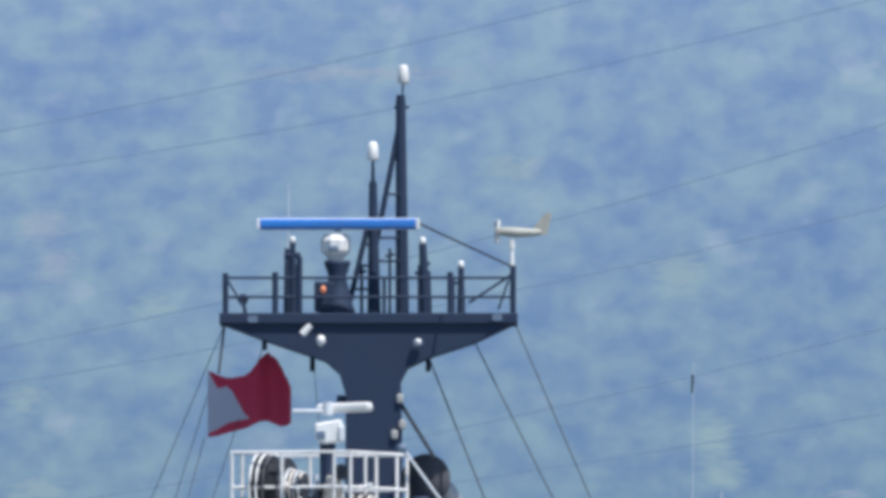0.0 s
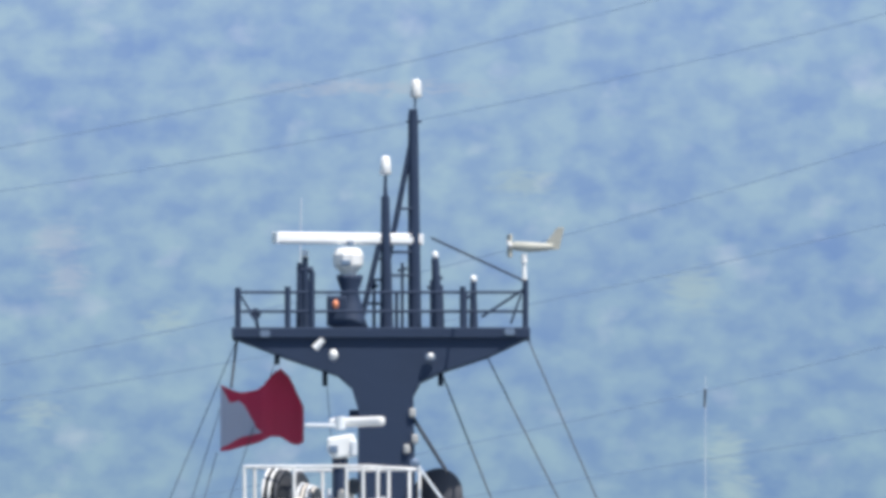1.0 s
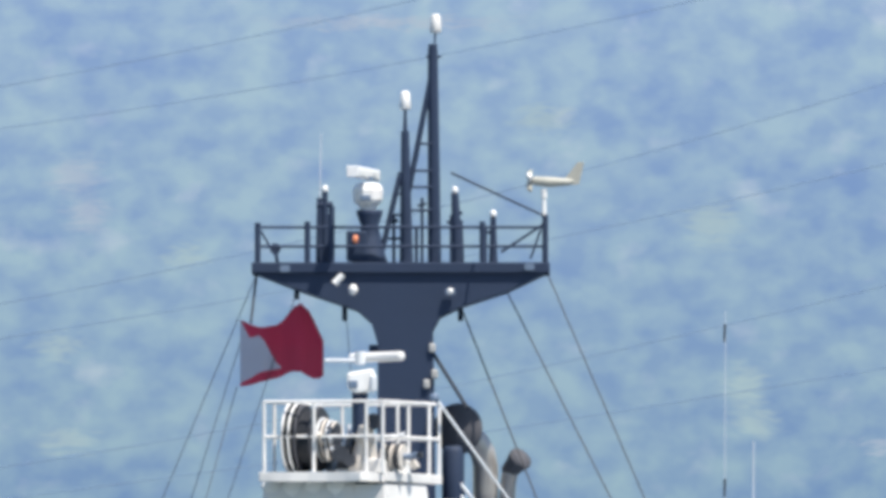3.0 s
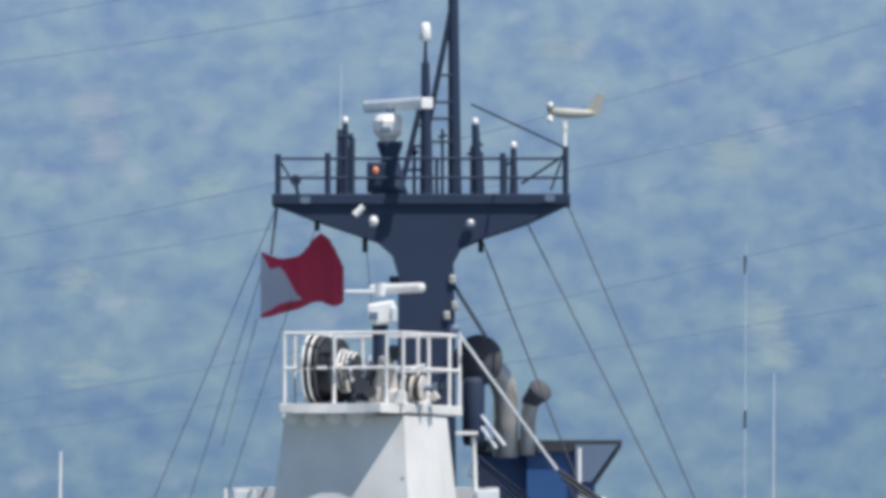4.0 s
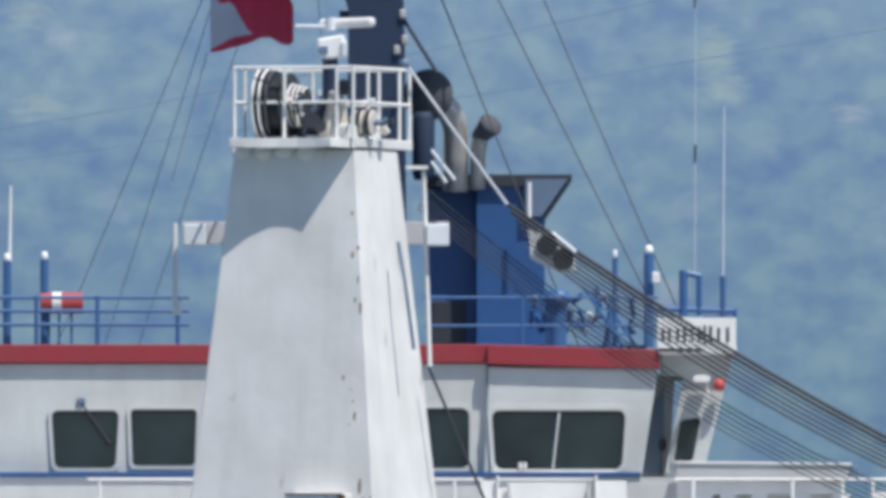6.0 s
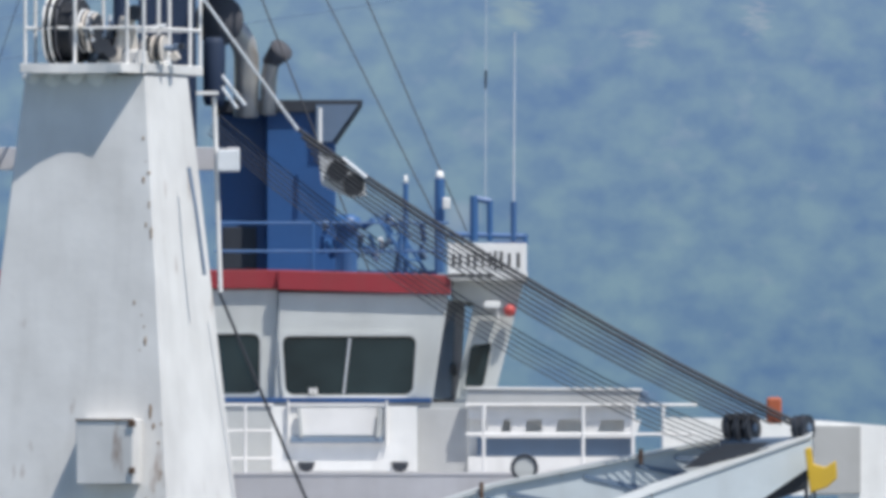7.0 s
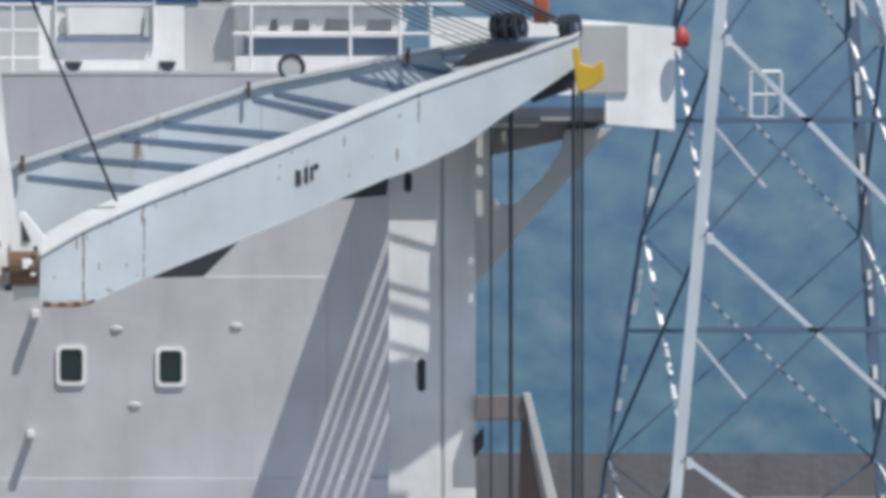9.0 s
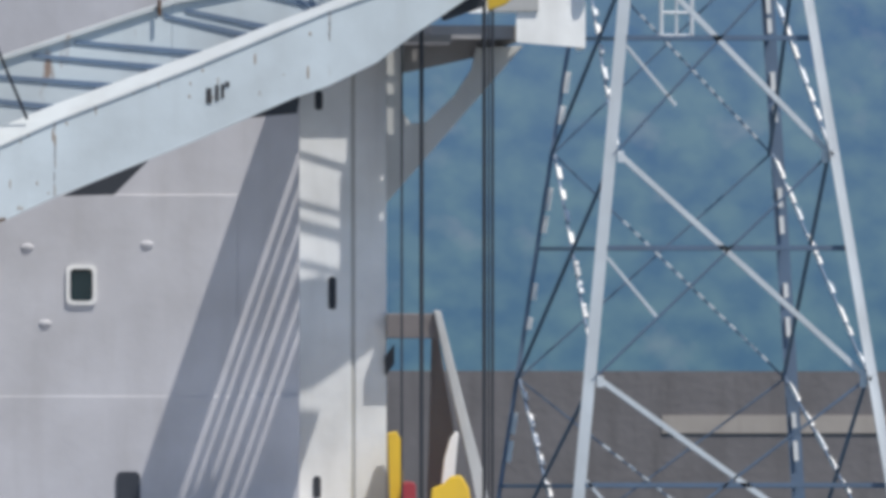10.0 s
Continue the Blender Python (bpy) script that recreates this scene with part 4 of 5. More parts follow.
def exhaust(pts, tube_r, mouth_r, face, label):
    """A bent exhaust pipe whose open mouth turns aside."""
    y = 228.3
    ob = thing("exhaust_pipe", at(*pts[0], y), label, "exhaust pipe", "funnel exhausts")
    way = [at(*p, y - 0.05 * i) for i, p in enumerate(pts)]
    part("pipe", pipe(way, tube_r, 20), STEEL, ob, smooth=True)
    end = way[-1]
    f = Vector(face).normalized()
    part("mouth", pipe([end - f * 0.14, end + f * 0.05, end + f * 0.2, end + f * 0.24], [tube_r, tube_r * 1.25, mouth_r, mouth_r * 0.96], 28), HEAD_GREY, ob, "dark scorched mouth", True)
    return ob


exhaust([(802, 1020), (802, 960), (802, 915), (798, 893), (788, 875), (774, 861), (760, 851)], 0.205, 0.42, (-0.3, -0.95, 0.05), "large bent steel exhaust pipe with dark scorched mouth")
exhaust([(840, 1016), (841, 965), (842, 948), (845, 930), (851, 916)], 0.13, 0.2, (0.55, -0.55, 0.6), "small bent steel exhaust pipe with dark scorched mouth")
brace = thing("stay_bars", at(770, 1010, 227.7), "pale steel stay bars beside the exhaust pipes", "stay")
for a, b in (((745, 930), (800, 1000)), ((742, 945), (785, 1005))):
    part("bar", rod((*a, 227.7), (*b, 227.7), 0.03), GALV, brace)
part("tank", lathe(at(745, 1000, 227.8), ((0.15, 0), (0.18, 0.1), (0.18, 1.0), (0.14, 1.1)), 24), NAVY, brace, "dark upright drum", True)


# ---- gear on the wheelhouse roof ----
def mast_lamp(u, v_top, v_base, y, r, label, cap=WHITE, pole=RAIL_BLUE):
    ob = thing("signal_pole", at(u, v_base, y), label, "pole")
    part("pole", rod((u, v_top + 16, y), (u, v_base, y), r), pole, ob)
    part("lamp", lathe(at(u, v_top + 16, y), ((r * 0.8, 0), (r * 0.8, 0.04), (r * 0.7, 0.1), (r * 0.4, 0.13))), cap, ob, "white lamp", True)
    return ob


mast_lamp(1084, 1122, 1296, 224.2, 0.045, "slim blue pole with white whip tip")
mast_lamp(1144, 1114, 1296, 224.2, 0.085, "blue signal pole with white top lamp")
part("lamp_box", box(at(1156, 1173, 224.0), (0.12, 0.15, 0.18), bevel=0.02), WHITE, bpy.data.objects["signal_pole.001"], "white side lamp")
mast_lamp(8, 1128, 1296, 224.2, 0.07, "blue signal pole on the roof railing")
mast_lamp(74, 1125, 1296, 224.2, 0.07, "blue signal pole on the roof railing")
for u, w in ((982, 0.2), (968, 0.1)):
    vent = thing("roof_vent", at(u, 1296, 224.2), "blue mushroom vent on the wheelhouse roof", "vent")
    part("trunk", rod((u, 1215, 224.2), (u, 1298, 224.2), w * 0.75, sides=16), RAIL_BLUE, vent)
    part("cap", lathe(at(u, 1215, 224.2), ((w * 0.8, -0.05), (w * 1.15, 0), (w * 1.0, 0.14), (w * 0.4, 0.2))), RAIL_BLUE, vent, "", True)
ladder = thing("roof_ladder", at(1100, 1296, 224.1), "blue inclined ladder on the wheelhouse roof", "ladder")
for k in (0, 1):
    part("stringer", rod((1028 + 22 * k, 1190, 224.1 + 0.3 * k), (1100 + 22 * k, 1296, 224.1 + 0.3 * k), 0.025), RAIL_BLUE, ladder)
for k in range(7):
    s = (k + 0.5) / 7
    part("rung", rod((1028 + 72 * s, 1190 + 106 * s, 224.1), (1050 + 72 * s, 1190 + 106 * s, 224.4), 0.016), RAIL_BLUE, ladder)
crate = thing("roof_gear", at(1010, 1298, 224.6), "jumble of blue and pale pipe fittings on the roof", "pipework")
part("base_plate", panel(935, 1292, 1140, 1299, 224.4, 224.9), RAIL_BLUE, crate)
for k in range(34):
    u, v = 935 + random.random() * 200, 1195 + random.random() * 70
    part("fitting", rod((u, v, 224.6), (u + random.uniform(-22, 22), v + random.uniform(10, 34), 224.7), random.uniform(0.025, 0.06)), random.choice((RAIL_BLUE, RAIL_BLUE, GALV_DARK, BLUE, GALV)), crate)


def sign():
    y = 223.4
    ob = thing("name_board", at(1228, 1306, y), "white name board with black unreadable letter bars", "sign")
    part("board", panel(1159, 1244, 1298, 1306, y, y + 0.05, 0.008), WHITE, ob)
    x = 1166
    while x < 1286:
        w, h = random.uniform(3, 6), random.uniform(22, 34)
        part("letter_bar", panel(x, 1274 - h / 2, x + w, 1274 + h / 2, y - 0.012, y - 0.002), INK, ob)
        if random.random() < 0.5:
            part("letter_bar", panel(x + w, 1270, x + w + 5, 1275, y - 0.012, y - 0.002), INK, ob)
        x += w + random.uniform(5, 12)
    part("frame_bar", panel(1160, 1298, 1240, 1304, y - 0.012, y - 0.002), INK, ob)
    return ob


sign()
frame_gear = thing("antenna_stand", at(1218, 1244, 224.2), "blue steel antenna stand above the name board", "stand")
for a, b, r in (((1205, 1160), (1205, 1240), 0.07), ((1233, 1168), (1233, 1240), 0.05), ((1205, 1164), (1235, 1170), 0.05), ((1160, 1228), (1298, 1232), 0.045), ((1296, 1228), (1296, 1246), 0.04), ((1275, 1170), (1275, 1240), 0.05), ((1240, 1242), (1300, 1242), 0.035)):
    part("bar", rod((*a, 224.2), (*b, 224.2), r), RAIL_BLUE, frame_gear)
buoy = thing("rescue_float", at(110, 1240, 224.2), "red and white float canister on a blue stand", "float")
part("canister", tube(at(68, 1218, 224.2), at(142, 1218, 224.2), 0.17, sides=20), LAMP_RED, buoy)
part("band", tube(at(88, 1218, 224.18), at(104, 1218, 224.18), 0.176, sides=20), WHITE, buoy, "white band")
for u in (82, 100, 122):
    part("leg", rod((u, 1228, 224.2), (u, 1294, 224.2), 0.02), RAIL_BLUE, buoy)
horn = thing("search_light", at(-46, 1260, 224.2), "round grey searchlight on a blue bracket", "searchlight")
part("drum", tube(at(-46, 1208, 224.3), at(-44, 1208, 224.0), 0.2, sides=22), GALV, horn)
part("lens", tube(at(-44, 1208, 223.99), at(-44, 1208, 223.97), 0.16, sides=22), BLACK, horn, "dark lens")
part("bracket", rod((-46, 1228, 224.2), (-40, 1296, 224.2), 0.06), RAIL_BLUE, horn)


def whip(u, v0, v1, y, r, material, label, tags=()):
    ob = thing("whip_antenna", at(u, v1, y), label, "antenna")
    part("rod", rod((u + 2, v0, y), (u, v1, y), r * 0.6, r), material, ob)
    for v in tags:
        part("insulator", rod((u + 1, v, y), (u, v + 32, y), r * 2.6, r * 2.0), BLACK, ob, "dark insulator")
    return ob


PALE = paint("pale_fibreglass", (0.62, 0.66, 0.72), 0.5, grime=0.1)
whip(1275, 870, 1172, 224.2, 0.016, PALE, "slim pale fibreglass whip antenna on the roof")
whip(1225, 640, 1165, 224.2, 0.008, PALE, "tall thin whip antenna with dark insulators", (664, 938))
whip(12, 1010, 1150, 224.2, 0.03, WHITE, "short white whip antenna on the roof")
whip(509, 325, 440, 227.8, 0.012, PALE, "thin pale whip antenna on the mast platform")

# ---- mast ----
MAST_Y = 228.0


def mast():
    y = MAST_Y
    ob = thing("mast", at(662, 1300, y), "dark navy steel mast with broad braced platform", "mast")
    part("column", slab([(390, 572), (914, 571), (840, 606), (760, 632), (722, 650), (709, 674), (711, 760), (716, 1300), (606, 1300), (612, 700), (600, 660), (575, 638), (480, 606)], y - 1.04, y + 0.5), NAVY, ob)
    part("platform", panel(388, 554, 916, 573, y - 1.1, y + 1.1, 0.015), NAVY, ob)
    for u, v in ((447, 565), (880, 562), (740, 606)):
        part("plate", slab(rounded(u - 9, v - 6, u + 9, v + 6, 4), y - 1.16, y - 1.1), GALV_DARK, ob)
    for p, q in (((535, 592), (550, 576)),):
        part("flood_lamp", rod((*p, y - 1.3), (*q, y - 1.3), 0.06, 0.05), CREAM, ob, "cream floodlight")
    part("flood_lamp", ball(at(568, 603, y - 1.25), 0.075, (1, 1, 1.2)), WHITE, ob, "white floodlight", True)
    part("flood_lamp", ball(at(740, 605, y - 1.25), 0.05), WHITE, ob, "white floodlight", True)
    for u, v in ((468, 596), (553, 634), (758, 634)):
        part("lug", rod((u, v - 14, y), (u, v + 24, y), 0.045), NAVY, ob)
    for u, v in ((700, 706), (704, 752), (690, 770)):
        part("fitting", box(at(u + 8, v, y - 1.0), (0.11, 0.2, 0.15), bevel=0.03), PANEL_GREY, ob, "grey lamp fitting")
    part("shelf", panel(596, 700, 640, 712, y - 0.9, y - 0.4, 0.01), NAVY, ob)
    # topmasts with their lattice braces
    part("topmast", rod((712, 556, y), (709, 178, y), 0.11, 0.08), NAVY, ob)
    part("topmast", rod((662, 556, y - 0.3), (660, 322, y - 0.3), 0.11, 0.065), NAVY, ob)
    part("masthead", rod((709, 168, y), (709, 184, y), 0.075), NAVY, ob)
    part("masthead", rod((697, 190, y), (724, 190, y), 0.02), NAVY, ob)
    part("stalk", rod((712, 178, y), (713, 146, y), 0.02), GALV_DARK, ob)
    part("stalk", rod((660, 324, y - 0.3), (660, 280, y - 0.3), 0.04, 0.02), NAVY, ob)
    part("brace", rod((706, 225, y), (664, 440, y), 0.045), NAVY, ob)
    part("brace", rod((664, 440, y), (668, 556, y), 0.03), NAVY, ob)
    part("brace", rod((652, 395, y - 0.3), (614, 556, y - 0.3), 0.045), NAVY, ob)
    for a, b in (((688, 344), (708, 344)), ((676, 392), (708, 392)), ((672, 421), (708, 421)), ((670, 462), (708, 462)), ((670, 492), (710, 492)), ((640, 433), (660, 433)), ((630, 470), (660, 470)), ((622, 512), (660, 512))):
        part("rung", rod((*a, y - 0.1), (*b, y - 0.1), 0.02), NAVY, ob)
    for u, v, yy in ((714, 116, y), (660, 252, y - 0.3)):
        part("top_lamp", lathe(at(u, v + 32, yy), ((0.075, 0), (0.095, 0.03), (0.075, 0.26), (0.05, 0.3))), WHITE, ob, "white top lamp", True)
    return ob


mast()


def platform_rail():
    y = MAST_Y
    ob = thing("mast_railing", at(652, 554, y), "dark navy railing round the mast platform", "railing")
    us, ys = (399, 908), (y - 1.02, y + 1.02)
    for yy in ys:
        for v in (492, 526):
            part("rail", rod((us[0], v, yy), (us[1], v, yy), 0.022), NAVY, ob)
    for u in us:
        for v in (492, 526):
            part("rail", rod((u, v, ys[0]), (u, v, ys[1]), 0.022), NAVY, ob)
    for u, vt, yy in ((399, 484, ys[0]), (908, 470, ys[0]), (487, 482, ys[0]), (797, 482, ys[0]), (530, 455, ys[0]), (600, 490, ys[1]), (680, 490, ys[1]), (399, 490, ys[1]), (908, 490, ys[1])):
        part("post", rod((u, vt, yy), (u, 556, yy), 0.05 if yy == ys[0] else 0.03), NAVY, ob)
    part("brace", rod((906, 486, ys[0]), (830, 536, ys[0]), 0.022), NAVY, ob)
    part("brace", rod((900, 496, ys[0]), (882, 548, ys[0]), 0.018), NAVY, ob)
    part("brace", rod((404, 498, ys[0]), (432, 545, ys[0]), 0.018), NAVY, ob)
    return ob


platform_rail()
for u, vt, w, lab in ((508, 440, 0.05, ""), (518, 430, 0.06, "lamp"), (748, 432, 0.075, "lamp"), (758, 480, 0.05, ""), (816, 474, 0.06, "lamp")):
    q = thing("lamp_pole", at(u, 556, MAST_Y - 0.7), "dark navy pole on the mast platform", "pole", "platform poles")
    part("pole", rod((u + (6 if u == 748 else 0), 556, MAST_Y - 0.7), (u, vt, MAST_Y - 0.7), w * 1.25, w * 0.8), NAVY, q)
    if lab:
        part("lamp", lathe(at(u, vt, MAST_Y - 0.7), ((0.04, 0), (0.052, 0.02), (0.046, 0.09), (0.025, 0.11))), SCANNER_WHITE, q, "white lamp", True)
for u, vt, vb, yy, r in ((512, 460, 556, 0.4, 0.03), (526, 470, 556, 0.2, 0.028), (742, 470, 556, 0.5, 0.03), (753, 456, 520, -0.4, 0.03), (802, 490, 556, 0.3, 0.03), (640, 470, 556, 0.6, 0.028), (690, 440, 556, 0.5, 0.026)):
    q = thing("lamp_pole", at(u, 556, MAST_Y + yy), "thin dark navy pole on the mast platform", "pole", "platform poles")
    part("pole", rod((u, vb if vb > 550 else 556, MAST_Y + yy), (u, vt, MAST_Y + yy), r), NAVY, q)
    part("bracket", rod((u - 8, vt + 14, MAST_Y + yy), (u + 8, vt + 10, MAST_Y + yy), r * 0.9), NAVY, q)
part("lamp_bar", rod((503, 452, MAST_Y - 0.7), (532, 452, MAST_Y - 0.7), 0.05), NAVY, bpy.data.objects["lamp_pole.001"])
hailer = thing("amber_lamp", at(572, 552, MAST_Y - 0.8), "dark lamp housing with a lit amber light", "lamp")
part("housing", panel(556, 498, 592, 552, MAST_Y - 0.85, MAST_Y - 0.5, 0.03), NAVY, hailer)
part("light", ball(at(572, 513, MAST_Y - 0.9), 0.05, (0.9, 0.7, 1.3)), LAMP_AMBER, hailer, "lit amber light", True)
valve = thing("hand_wheel", at(430, 552, MAST_Y - 0.9), "small dark hand wheel on the platform rail", "hand wheel")
part("wheel", tube(at(430, 530, MAST_Y - 0.95), at(430, 530, MAST_Y - 0.9), 0.09, sides=14), NAVY, valve)
part("stem", rod((430, 530, MAST_Y - 0.9), (434, 556, MAST_Y - 0.9), 0.03), NAVY, valve)


def radar_pedestal():
    y = MAST_Y - 0.6
    ob = thing("radar_pedestal", at(594, 556, y), "dark radar pedestal topped by a white gear housing", "radar")
    part("stand", lathe(at(597, 556, y), ((0.30, 0), (0.25, 0.15), (0.19, 0.4), (0.14, 0.6), (0.21, 0.8), (0.21, 0.86))), NAVY, ob, "flared dark stand", True)
    part("housing", lathe(at(594, 462, y), ((0.12, 0), (0.14, 0.06), (0.2, 0.11), (0.235, 0.17), (0.245, 0.33), (0.2, 0.42), (0.14, 0.44)), 10), WHITE, ob, "white gear housing")
    part("lid", box(at(590, 440, y - 0.22), (0.16, 0.05, 0.09), bevel=0.015), GALV_DARK, ob, "grey lid")
    part("spindle", rod((598, 410, y), (598, 402, y), 0.06), GALV_DARK, ob)
    return ob


radar_pedestal()
SCAN_START = -3.0
scanner = thing("radar_scanner", at(599, 397, MAST_Y - 0.6), "long rotating radar scanner bar, white face and blue back", "radar scanner")
SC = world_of(scanner)
part("face", box(SC.translation + Vector((0, -0.075, 0)), (2.56, 0.10, 0.19), bevel=0.048), SCANNER_WHITE, scanner, "white front face")
part("back", box(SC.translation + Vector((0, -0.175, 0)), (2.56, 0.09, 0.165), bevel=0.043), SCANNER_BLUE, scanner, "blue back casing")
for s in (-1, 1):
    part("end_cap", box(SC.translation + Vector((s * 1.285, -0.12, 0)), (0.05, 0.2, 0.18), bevel=0.015), SCANNER_WHITE, scanner)


def low_radar():
    y = 213.6
    ob = thing("small_radar", at(585, 860, y), "small white radar bar on a gear box, not turning", "radar")
    part("bar", box(at(610, 722, y), (0.92, 0.2, 0.15), Matrix.Rotation(radians(-24), 3, "Z") @ Matrix.Rotation(radians(-1.5), 3, "Y"), 0.05), WHITE, ob, "white scanner bar")
    part("arm", box(at(545, 728, y), (0.5, 0.1, 0.06), bevel=0.02), GALV, ob)
    part("gear_box", slab([(557, 750), (604, 742), (609, 764), (596, 784), (570, 787), (557, 774)], y - 0.2, y + 0.2, 0.035), CREAM, ob, "white gear box")
    part("gear_motor", box(at(604, 768, y - 0.15), (0.1, 0.2, 0.26), bevel=0.03), GALV, ob)
    part("gear_lid", box(at(568, 770, y - 0.21), (0.14, 0.03, 0.12), bevel=0.01), GALV_DARK, ob, "dark inspection lid")
    part("neck", rod((580, 735, y), (580, 712, y), 0.08), GALV, ob)
    part("stand", rod((580, 786, y), (580, 944, y), 0.13), NAVY, ob, "dark post")
    return ob


low_radar()


def wind_vane():
    y = MAST_Y - 1.0
    ob = thing("wind_vane", at(906, 470, y), "pale grey propeller wind vane with tall tail fin", "wind vane")
    part("mast_stub", rod((906, 474, y), (906, 424, y), 0.04, 0.03), CREAM, ob)
    part("bearing", rod((906, 440, y), (906, 424, y), 0.05), WHITE, ob)
    part("body", pipe([at(883, 409, y), at(890, 410, y), at(915, 412, y), at(948, 412, y), at(958, 410, y)], [0.04, 0.075, 0.085, 0.06, 0.03], 14), VANE_GREY, ob, smooth=True)
    part("tail_fin", slab([(938, 412), (965, 377), (977, 377), (968, 416), (944, 418)], y - 0.015, y + 0.015, 0.004), VANE_GREY, ob, "upright tail fin")
    hub = part("hub", rod((878, 410, y), (886, 409, y), 0.04), GALV_DARK, ob)
    return ob


vane = wind_vane()
propeller = new("propeller")
propeller.parent = vane
propeller.matrix_basis = world_of(vane).inverted() @ Matrix.Translation(at(880, 410, MAST_Y - 1.0))
for k in range(4):
    c = world_of(propeller).translation
    R = Matrix.Rotation(k * math.pi / 2, 3, "X")
    part("blade", box(c + R @ Vector((0, 0, 0.11)), (0.05, 0.1, 0.15), R @ Matrix.Rotation(radians(35), 3, "Z"), 0.008), WHITE if k % 2 == 0 else VANE_GREY, propeller)


# ---- stays and halyards ----
def stay(p, q, r, label="dark wire stay from the mast platform"):
    ob = thing("wire_stay", at(*p), label, "wire stay", "mast stays")
    part("wire", rod(p, q, r, sides=6), ROPE, ob)


for p, q, r in (((760, 636), (1020, 1294), 0.013), ((838, 602), (1186, 1294), 0.012), ((912, 574), (1223, 1294), 0.011), ((742, 396), (906, 472), 0.018), ((700, 700), (770, 812), 0.03)):
    stay((*p, 228), (*q, 225), r)
for p, q, r in (((397, 576), (387, 660), 0.022), ((396, 578), (95, 1294), 0.008), ((380, 660), (180, 1294), 0.007), ((470, 600), (240, 1294), 0.007), ((362, 775), (300, 1000), 0.007), ((555, 640), (575, 880), 0.006)):
    stay((*p, 228), (*q, 226), r, "thin halyard from the mast platform")

# ---- flag ----
FLAG_Y = 227.6
flag = thing("flag", at(378, 710, FLAG_Y), "red and white flag flying from a thin halyard", "flag")
FLAG_STRIPS = []
def flag_strips():
    """Upright strips of cloth; each is one rigid piece that swings."""
    n = 18
    fs = [0, 0.12, 0.25, 0.48, 0.6, 0.72, 0.85, 0.93, 1.0]
    tops = [656, 664, 670, 664, 642, 624, 640, 664, 690]
    lows = [774, 772, 766, 758, 748, 746, 756, 760, 752]
    hems = [768, 760, 748, 742, 738, 736, 742, 748, 748]
    reds = [656, 690, 682, 742, 738, 736, 742, 748, 748]

    def cloth(u0, u1, ta, tb, ba, bb):
        bm = bmesh.new()
        q = [at(u0, ta, FLAG_Y), at(u1, tb, FLAG_Y), at(u1, bb, FLAG_Y), at(u0, ba, FLAG_Y)]
        vs = [bm.verts.new(p) for p in q] + [bm.verts.new(p + Vector((0, 0.012, 0))) for p in q]
        for f in ((0, 1, 2, 3), (7, 6, 5, 4), (0, 4, 5, 1), (1, 5, 6, 2), (2, 6, 7, 3), (3, 7, 4, 0)):
            bm.faces.new([vs[i] for i in f])
        return bm

    for k in range(n):
        f0, f1 = k / n, (k + 1) / n + 0.012
        u0, u1 = 368 + 146 * f0, 368 + 146 * f1
        strip = new("strip")
        strip.parent = flag
        strip.matrix_basis = world_of(flag).inverted() @ Matrix.Translation(at(u0, 700, FLAG_Y))
        ta, tb = np.interp((f0, f1), fs, tops)
        ra, rb = np.interp((f0, f1), fs, reds)
        ha, hb = np.interp((f0, f1), fs, hems)
        ba, bb = np.interp((f0, f1), fs, lows)
        if k < 9:
            if rb - tb > 2:
                part("red_cloth", cloth(u0, u1, ta, tb, ra, rb), FLAG_RED, strip)
            part("white_cloth", cloth(u0, u1, ra, rb, ha, hb), FLAG_WHITE, strip)
            part("red_hem", cloth(u0, u1, ha, hb, ba, bb), FLAG_RED, strip)
        else:
            part("red_cloth", cloth(u0, u1, ta, tb, ba, bb), FLAG_RED, strip)
        FLAG_STRIPS.append(strip)


flag_strips()


# ---- far cables and pylon ----
CABLE_RUNS = (
    ((-600, 330), (-22, 240), (378, 155), (828, 50), (1300, -70)),
    ((-600, 385), (-22, 300), (698, 200), (1138, 100), (1546, -5), (2300, -220)),
    ((-600, 720), (38, 605), (358, 545), (978, 395), (1546, 220), (2300, -30)),
    ((-600, 770), (78, 660), (388, 610), (938, 515), (1546, 375), (2300, 170)),
    ((-600, 1000), (-50, 911), (250, 856), (1078, 710), (1546, 590), (2300, 370)),
    ((-600, 1040), (-50, 971), (330, 926), (1138, 800), (1546, 735), (2300, 600)),
)
for run in CABLE_RUNS:
    ob = thing("power_cable", at(*run[0], 600), "thin dark power cable hanging before the hillside", "power cable", "power cables")
    us, vs = [p[0] for p in run], [p[1] for p in run]
    c = np.polyfit(us, vs, 2)
    pts = [at(u, float(np.polyval(c, u)), 600) for u in np.linspace(us[0], us[-1], 24)]
    part("wire", pipe(pts, 0.014, 5), CABLE, ob)


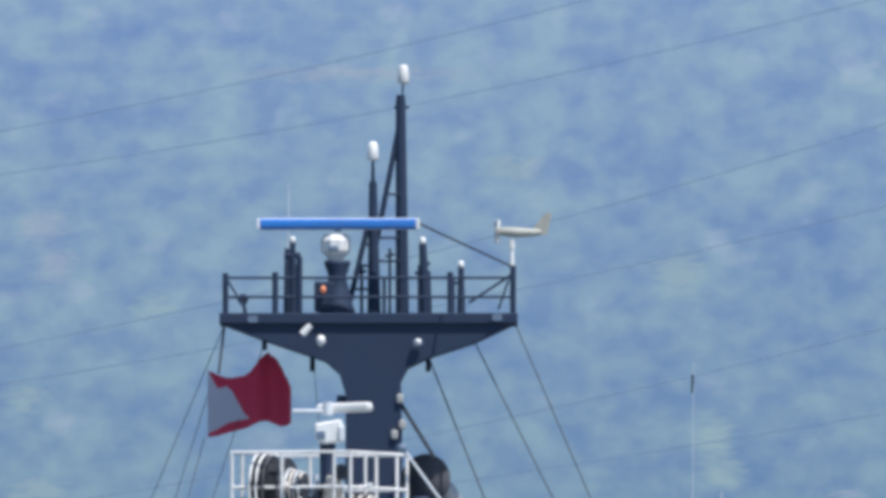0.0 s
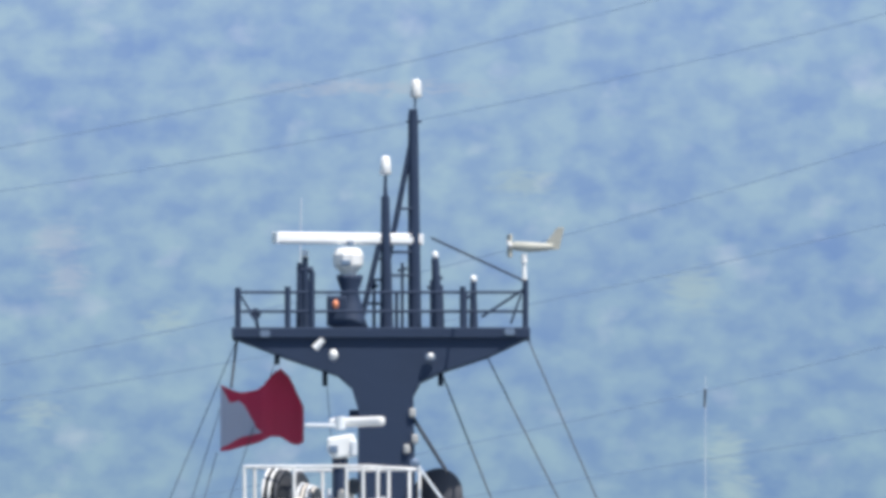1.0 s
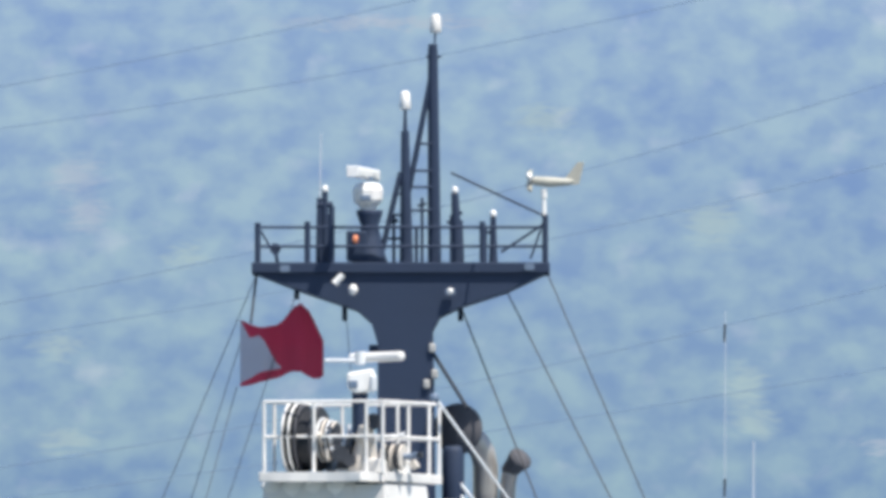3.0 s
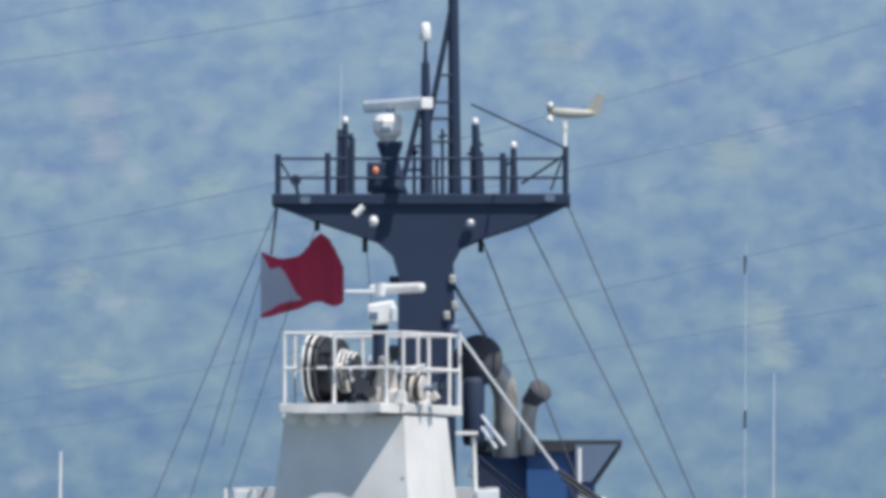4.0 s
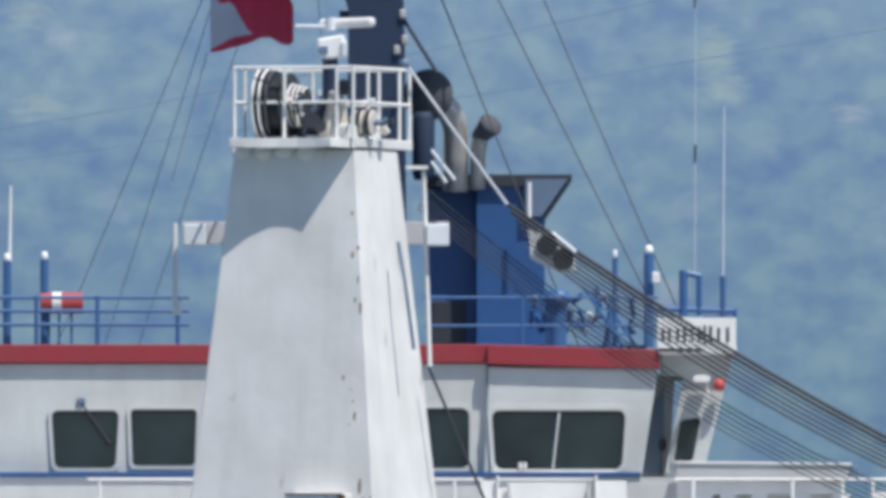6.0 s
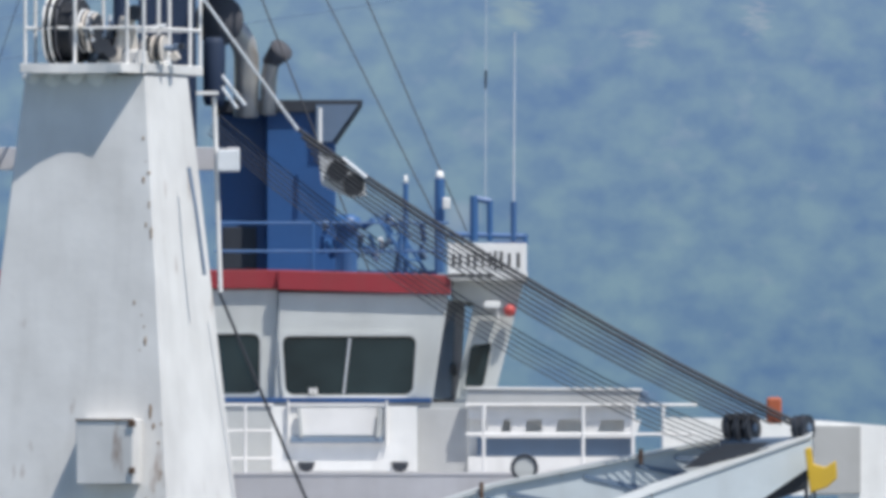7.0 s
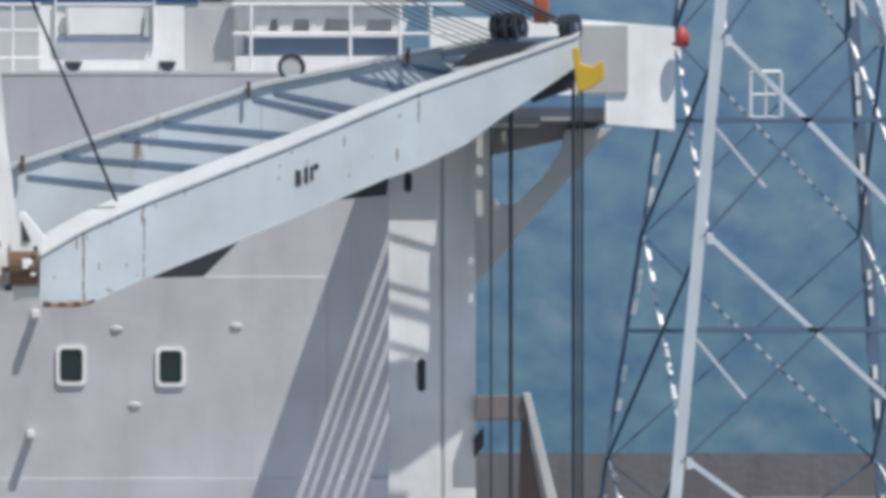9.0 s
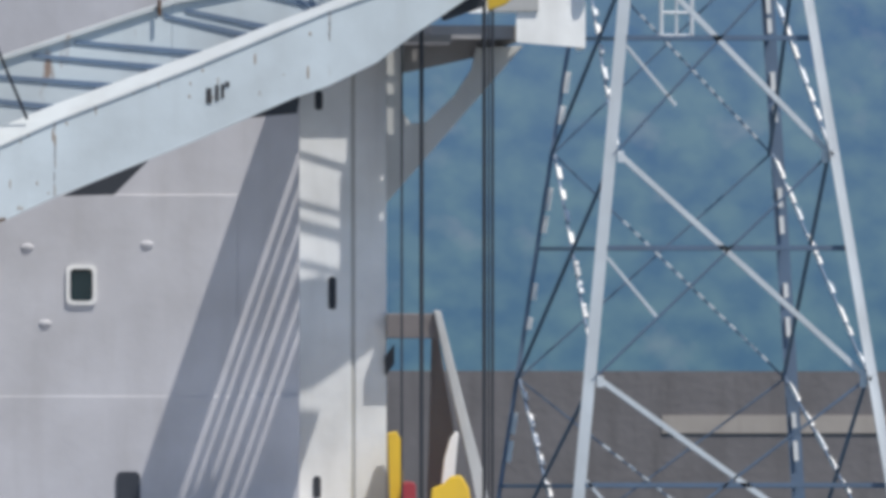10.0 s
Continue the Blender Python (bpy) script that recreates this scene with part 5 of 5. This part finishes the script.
def pylon():
    Y0, Y1 = 300.0, 304.5
    ob = thing("lattice_pylon", at(2250, 2560, Y0), "galvanised steel lattice pylon with four angle legs", "pylon")

    def leg(u_base, u_slope, v, y):
        return at(u_base + u_slope * (v - 2110), v, y)

    FL = lambda v: leg(2010, -0.092, v, Y0)
    FR = lambda v: leg(2434, 0.17, v, Y0)
    BL = lambda v: leg(1889, -0.155, v, Y1)
    BR = lambda v: leg(2311, 0.062, v, Y1)

    def angle_bar(a, b, w):
        """An L-section bar."""
        d = (b - a).normalized()
        q = d.to_track_quat("Z", "Y").to_matrix()
        m = (a + b) / 2
        L = (b - a).length
        w = w * 0.85
        bm = box(m + q @ Vector((w / 2, 0, 0)), (w, 0.02, L), q)
        return box(m + q @ Vector((0, w / 2, 0)), (0.02, w, L), q, bm=bm)

    TOP, LOW = 560, 2848
    # darker members have shade painted in with galvanised_dark
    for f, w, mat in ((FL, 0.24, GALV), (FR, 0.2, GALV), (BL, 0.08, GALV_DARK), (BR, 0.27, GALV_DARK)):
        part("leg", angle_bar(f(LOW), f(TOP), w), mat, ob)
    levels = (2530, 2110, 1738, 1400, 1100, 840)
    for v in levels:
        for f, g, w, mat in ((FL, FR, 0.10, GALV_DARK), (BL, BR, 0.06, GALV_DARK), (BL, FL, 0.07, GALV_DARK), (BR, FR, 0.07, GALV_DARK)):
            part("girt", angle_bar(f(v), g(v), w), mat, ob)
    nodes = (2730, 2338, 1940, 1590, 1260, 960, 700)
    for a, b in zip(nodes, nodes[1:]):
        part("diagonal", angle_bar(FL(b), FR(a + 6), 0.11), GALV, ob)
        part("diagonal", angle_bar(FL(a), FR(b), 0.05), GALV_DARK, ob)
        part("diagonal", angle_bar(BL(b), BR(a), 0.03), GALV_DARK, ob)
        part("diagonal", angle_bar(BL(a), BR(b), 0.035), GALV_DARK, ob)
        # crossed braces of the side faces; white dashes on one are painted sun glints
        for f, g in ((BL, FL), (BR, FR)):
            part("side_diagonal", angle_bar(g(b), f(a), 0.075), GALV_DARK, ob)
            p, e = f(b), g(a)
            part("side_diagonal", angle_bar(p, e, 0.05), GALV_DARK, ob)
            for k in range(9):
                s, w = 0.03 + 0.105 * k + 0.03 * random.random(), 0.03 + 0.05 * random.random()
                part("sun_dash", angle_bar(p.lerp(e, s) + Vector((0, -0.06, 0)), p.lerp(e, s + w) + Vector((0, -0.06, 0)), 0.1), (WHITE, WHITE, GALV)[k % 3], ob)
            # white pieces painting sunlit lengths on the rear leg
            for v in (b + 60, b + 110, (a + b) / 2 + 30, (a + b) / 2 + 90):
                part("sun_dash", angle_bar(f(v) + Vector((0.08, -0.08, 0)), f(v + 22 + 20 * random.random()) + Vector((0.08, -0.08, 0)), 0.09), WHITE, ob)
    # pale dashes along the back face's braces, sun glints added as pieces
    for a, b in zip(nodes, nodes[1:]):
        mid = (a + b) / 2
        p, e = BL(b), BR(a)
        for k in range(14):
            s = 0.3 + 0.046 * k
            part("sun_dash", angle_bar(p.lerp(e, s) + Vector((0, -0.05, 0)), p.lerp(e, s + 0.024) + Vector((0, -0.05, 0)), 0.045), GALV, ob)
        part("short_brace", angle_bar(FL(mid - 15), FL(mid + 90) + Vector((0.98, 0, 0)), 0.06), GALV, ob)
    # gusset plates where braces meet the front legs
    for v in nodes:
        for f, s in ((FL, 1), (FR, -1)):
            part("gusset_plate", box(f(v) + Vector((0.09 * s, -0.03, -0.05)), (0.12, 0.025, 0.2), bevel=0.006), GALV, ob)
    # small climbing cage
    c = [(2106, 1650), (2160, 1650), (2160, 1732), (2106, 1732)]
    for i in range(4):
        part("cage_bar", rod((*c[i], Y0 + 0.5), (*c[(i + 1) % 4], Y0 + 0.5), 0.04), GALV, ob)
    part("cage_bar", rod((2133, 1650, Y0 + 0.5), (2133, 1732, Y0 + 0.5), 0.025), GALV, ob)
    part("cage_bar", rod((2106, 1690, Y0 + 0.5), (2160, 1690, Y0 + 0.5), 0.025), GALV, ob)
    return ob


pylon()

# ---- low gear on the main deck ----
gantry = thing("deck_gantry", at(1670,2606, 224), "grey steel gantry frame with a sloping white leg", "gantry")
part("beam", panel(1620, 2222, 1716, 2266, 224.0, 224.6, 0.02), QUAY, gantry)
part("leg", slab([(1703, 2217), (1716, 2217), (1760, 2390), (1790, 2500), (1812, 2606), (1788, 2606), (1768, 2500), (1742, 2390)], 223.9, 224.5, 0.02), PLATE_GREY, gantry)
part("leg", slab([(1700, 2262), (1712, 2262), (1742, 2440), (1742, 2606), (1690, 2606)], 224.6, 225.0, 0.02), QUAY, gantry, "rusty brown leg")
davit = thing("davit", at(1700,2606, 224.2), "yellow painted davit post on the deck", "davit")
part("post", slab([(1620, 2434), (1636, 2430), (1646, 2450), (1650, 2606), (1626, 2606)], 224.2, 222.3, 0.02), YELLOW, davit)
part("strut", rod((1632, 2440, 224.1), (1640, 2600, 224.1), 0.04), BLACK, davit)
part("drum", slab(rounded(1648, 2520, 1672, 2600, 8), 221.8, 224.6, 0.02), RED, davit, "red drum")
hook = thing("hook_block", at(1745, 2606, 216.2), "yellow crane hook block", "hook block")
part("cheek", slab([(1694, 2606), (1700, 2532), (1720, 2524), (1734, 2510), (1752, 2508), (1766, 2530), (1775, 2606)], 216.0, 216.4, 0.03), YELLOW, hook)
blade = thing("white_boat_stem", at(1728, 2520, 224.2), "white curved boat stem behind the hook block", "boat")
part("stem", slab([(1742, 2430), (1748, 2434), (1744, 2470), (1732, 2606), (1708, 2606), (1722, 2480), (1732, 2445)], 223.4, 223.8, 0.02), WHITE, blade)



# ---- what moves ----
def flag_wave(f, t):
    return (0.03 + 0.06 * f) * math.sin(9.5 * f - 7.3 * t) + 0.035 * f * math.sin(17 * f - 11.0 * t + 1.0)


def flag_lift(f, t):
    """The free edge rises and falls; the cloth is held at the hoist and below its peak."""
    return max(0.0, f - 0.55) * (0.14 * math.sin(5.1 * t + 0.6) - 0.05 * math.sin(8.7 * t))


def motions():
    rows = []
    for i in range(101):
        t = i / 10
        rows.append((t, Matrix.Translation(scanner.location) @ pose(0, 0, 0, 0, 0, SCAN_START - t * 151.4)))
    walk(scanner, rows)
    walk(propeller, [(i / 10, Matrix.Translation(propeller.matrix_basis.translation) @ pose(0, 0, 0, i * 62, 0, 0)) for i in range(101)])
    for k, strip in enumerate(FLAG_STRIPS):
        home = strip.matrix_basis.translation.copy()
        rows = []
        for i in range(101):
            t = i / 10
            f0, f1 = k / len(FLAG_STRIPS), (k + 1) / len(FLAG_STRIPS)
            y0, y1 = flag_wave(f0, t), flag_wave(f1, t)
            z0 = flag_lift(f0, t)
            step = 1.33 / len(FLAG_STRIPS)
            rows.append((t, Matrix.Translation(home + Vector((0, y0, z0))) @ pose(0, 0, 0, 0, 0, math.degrees(math.atan2(y1 - y0, step)))))
        walk(strip, rows)


motions()
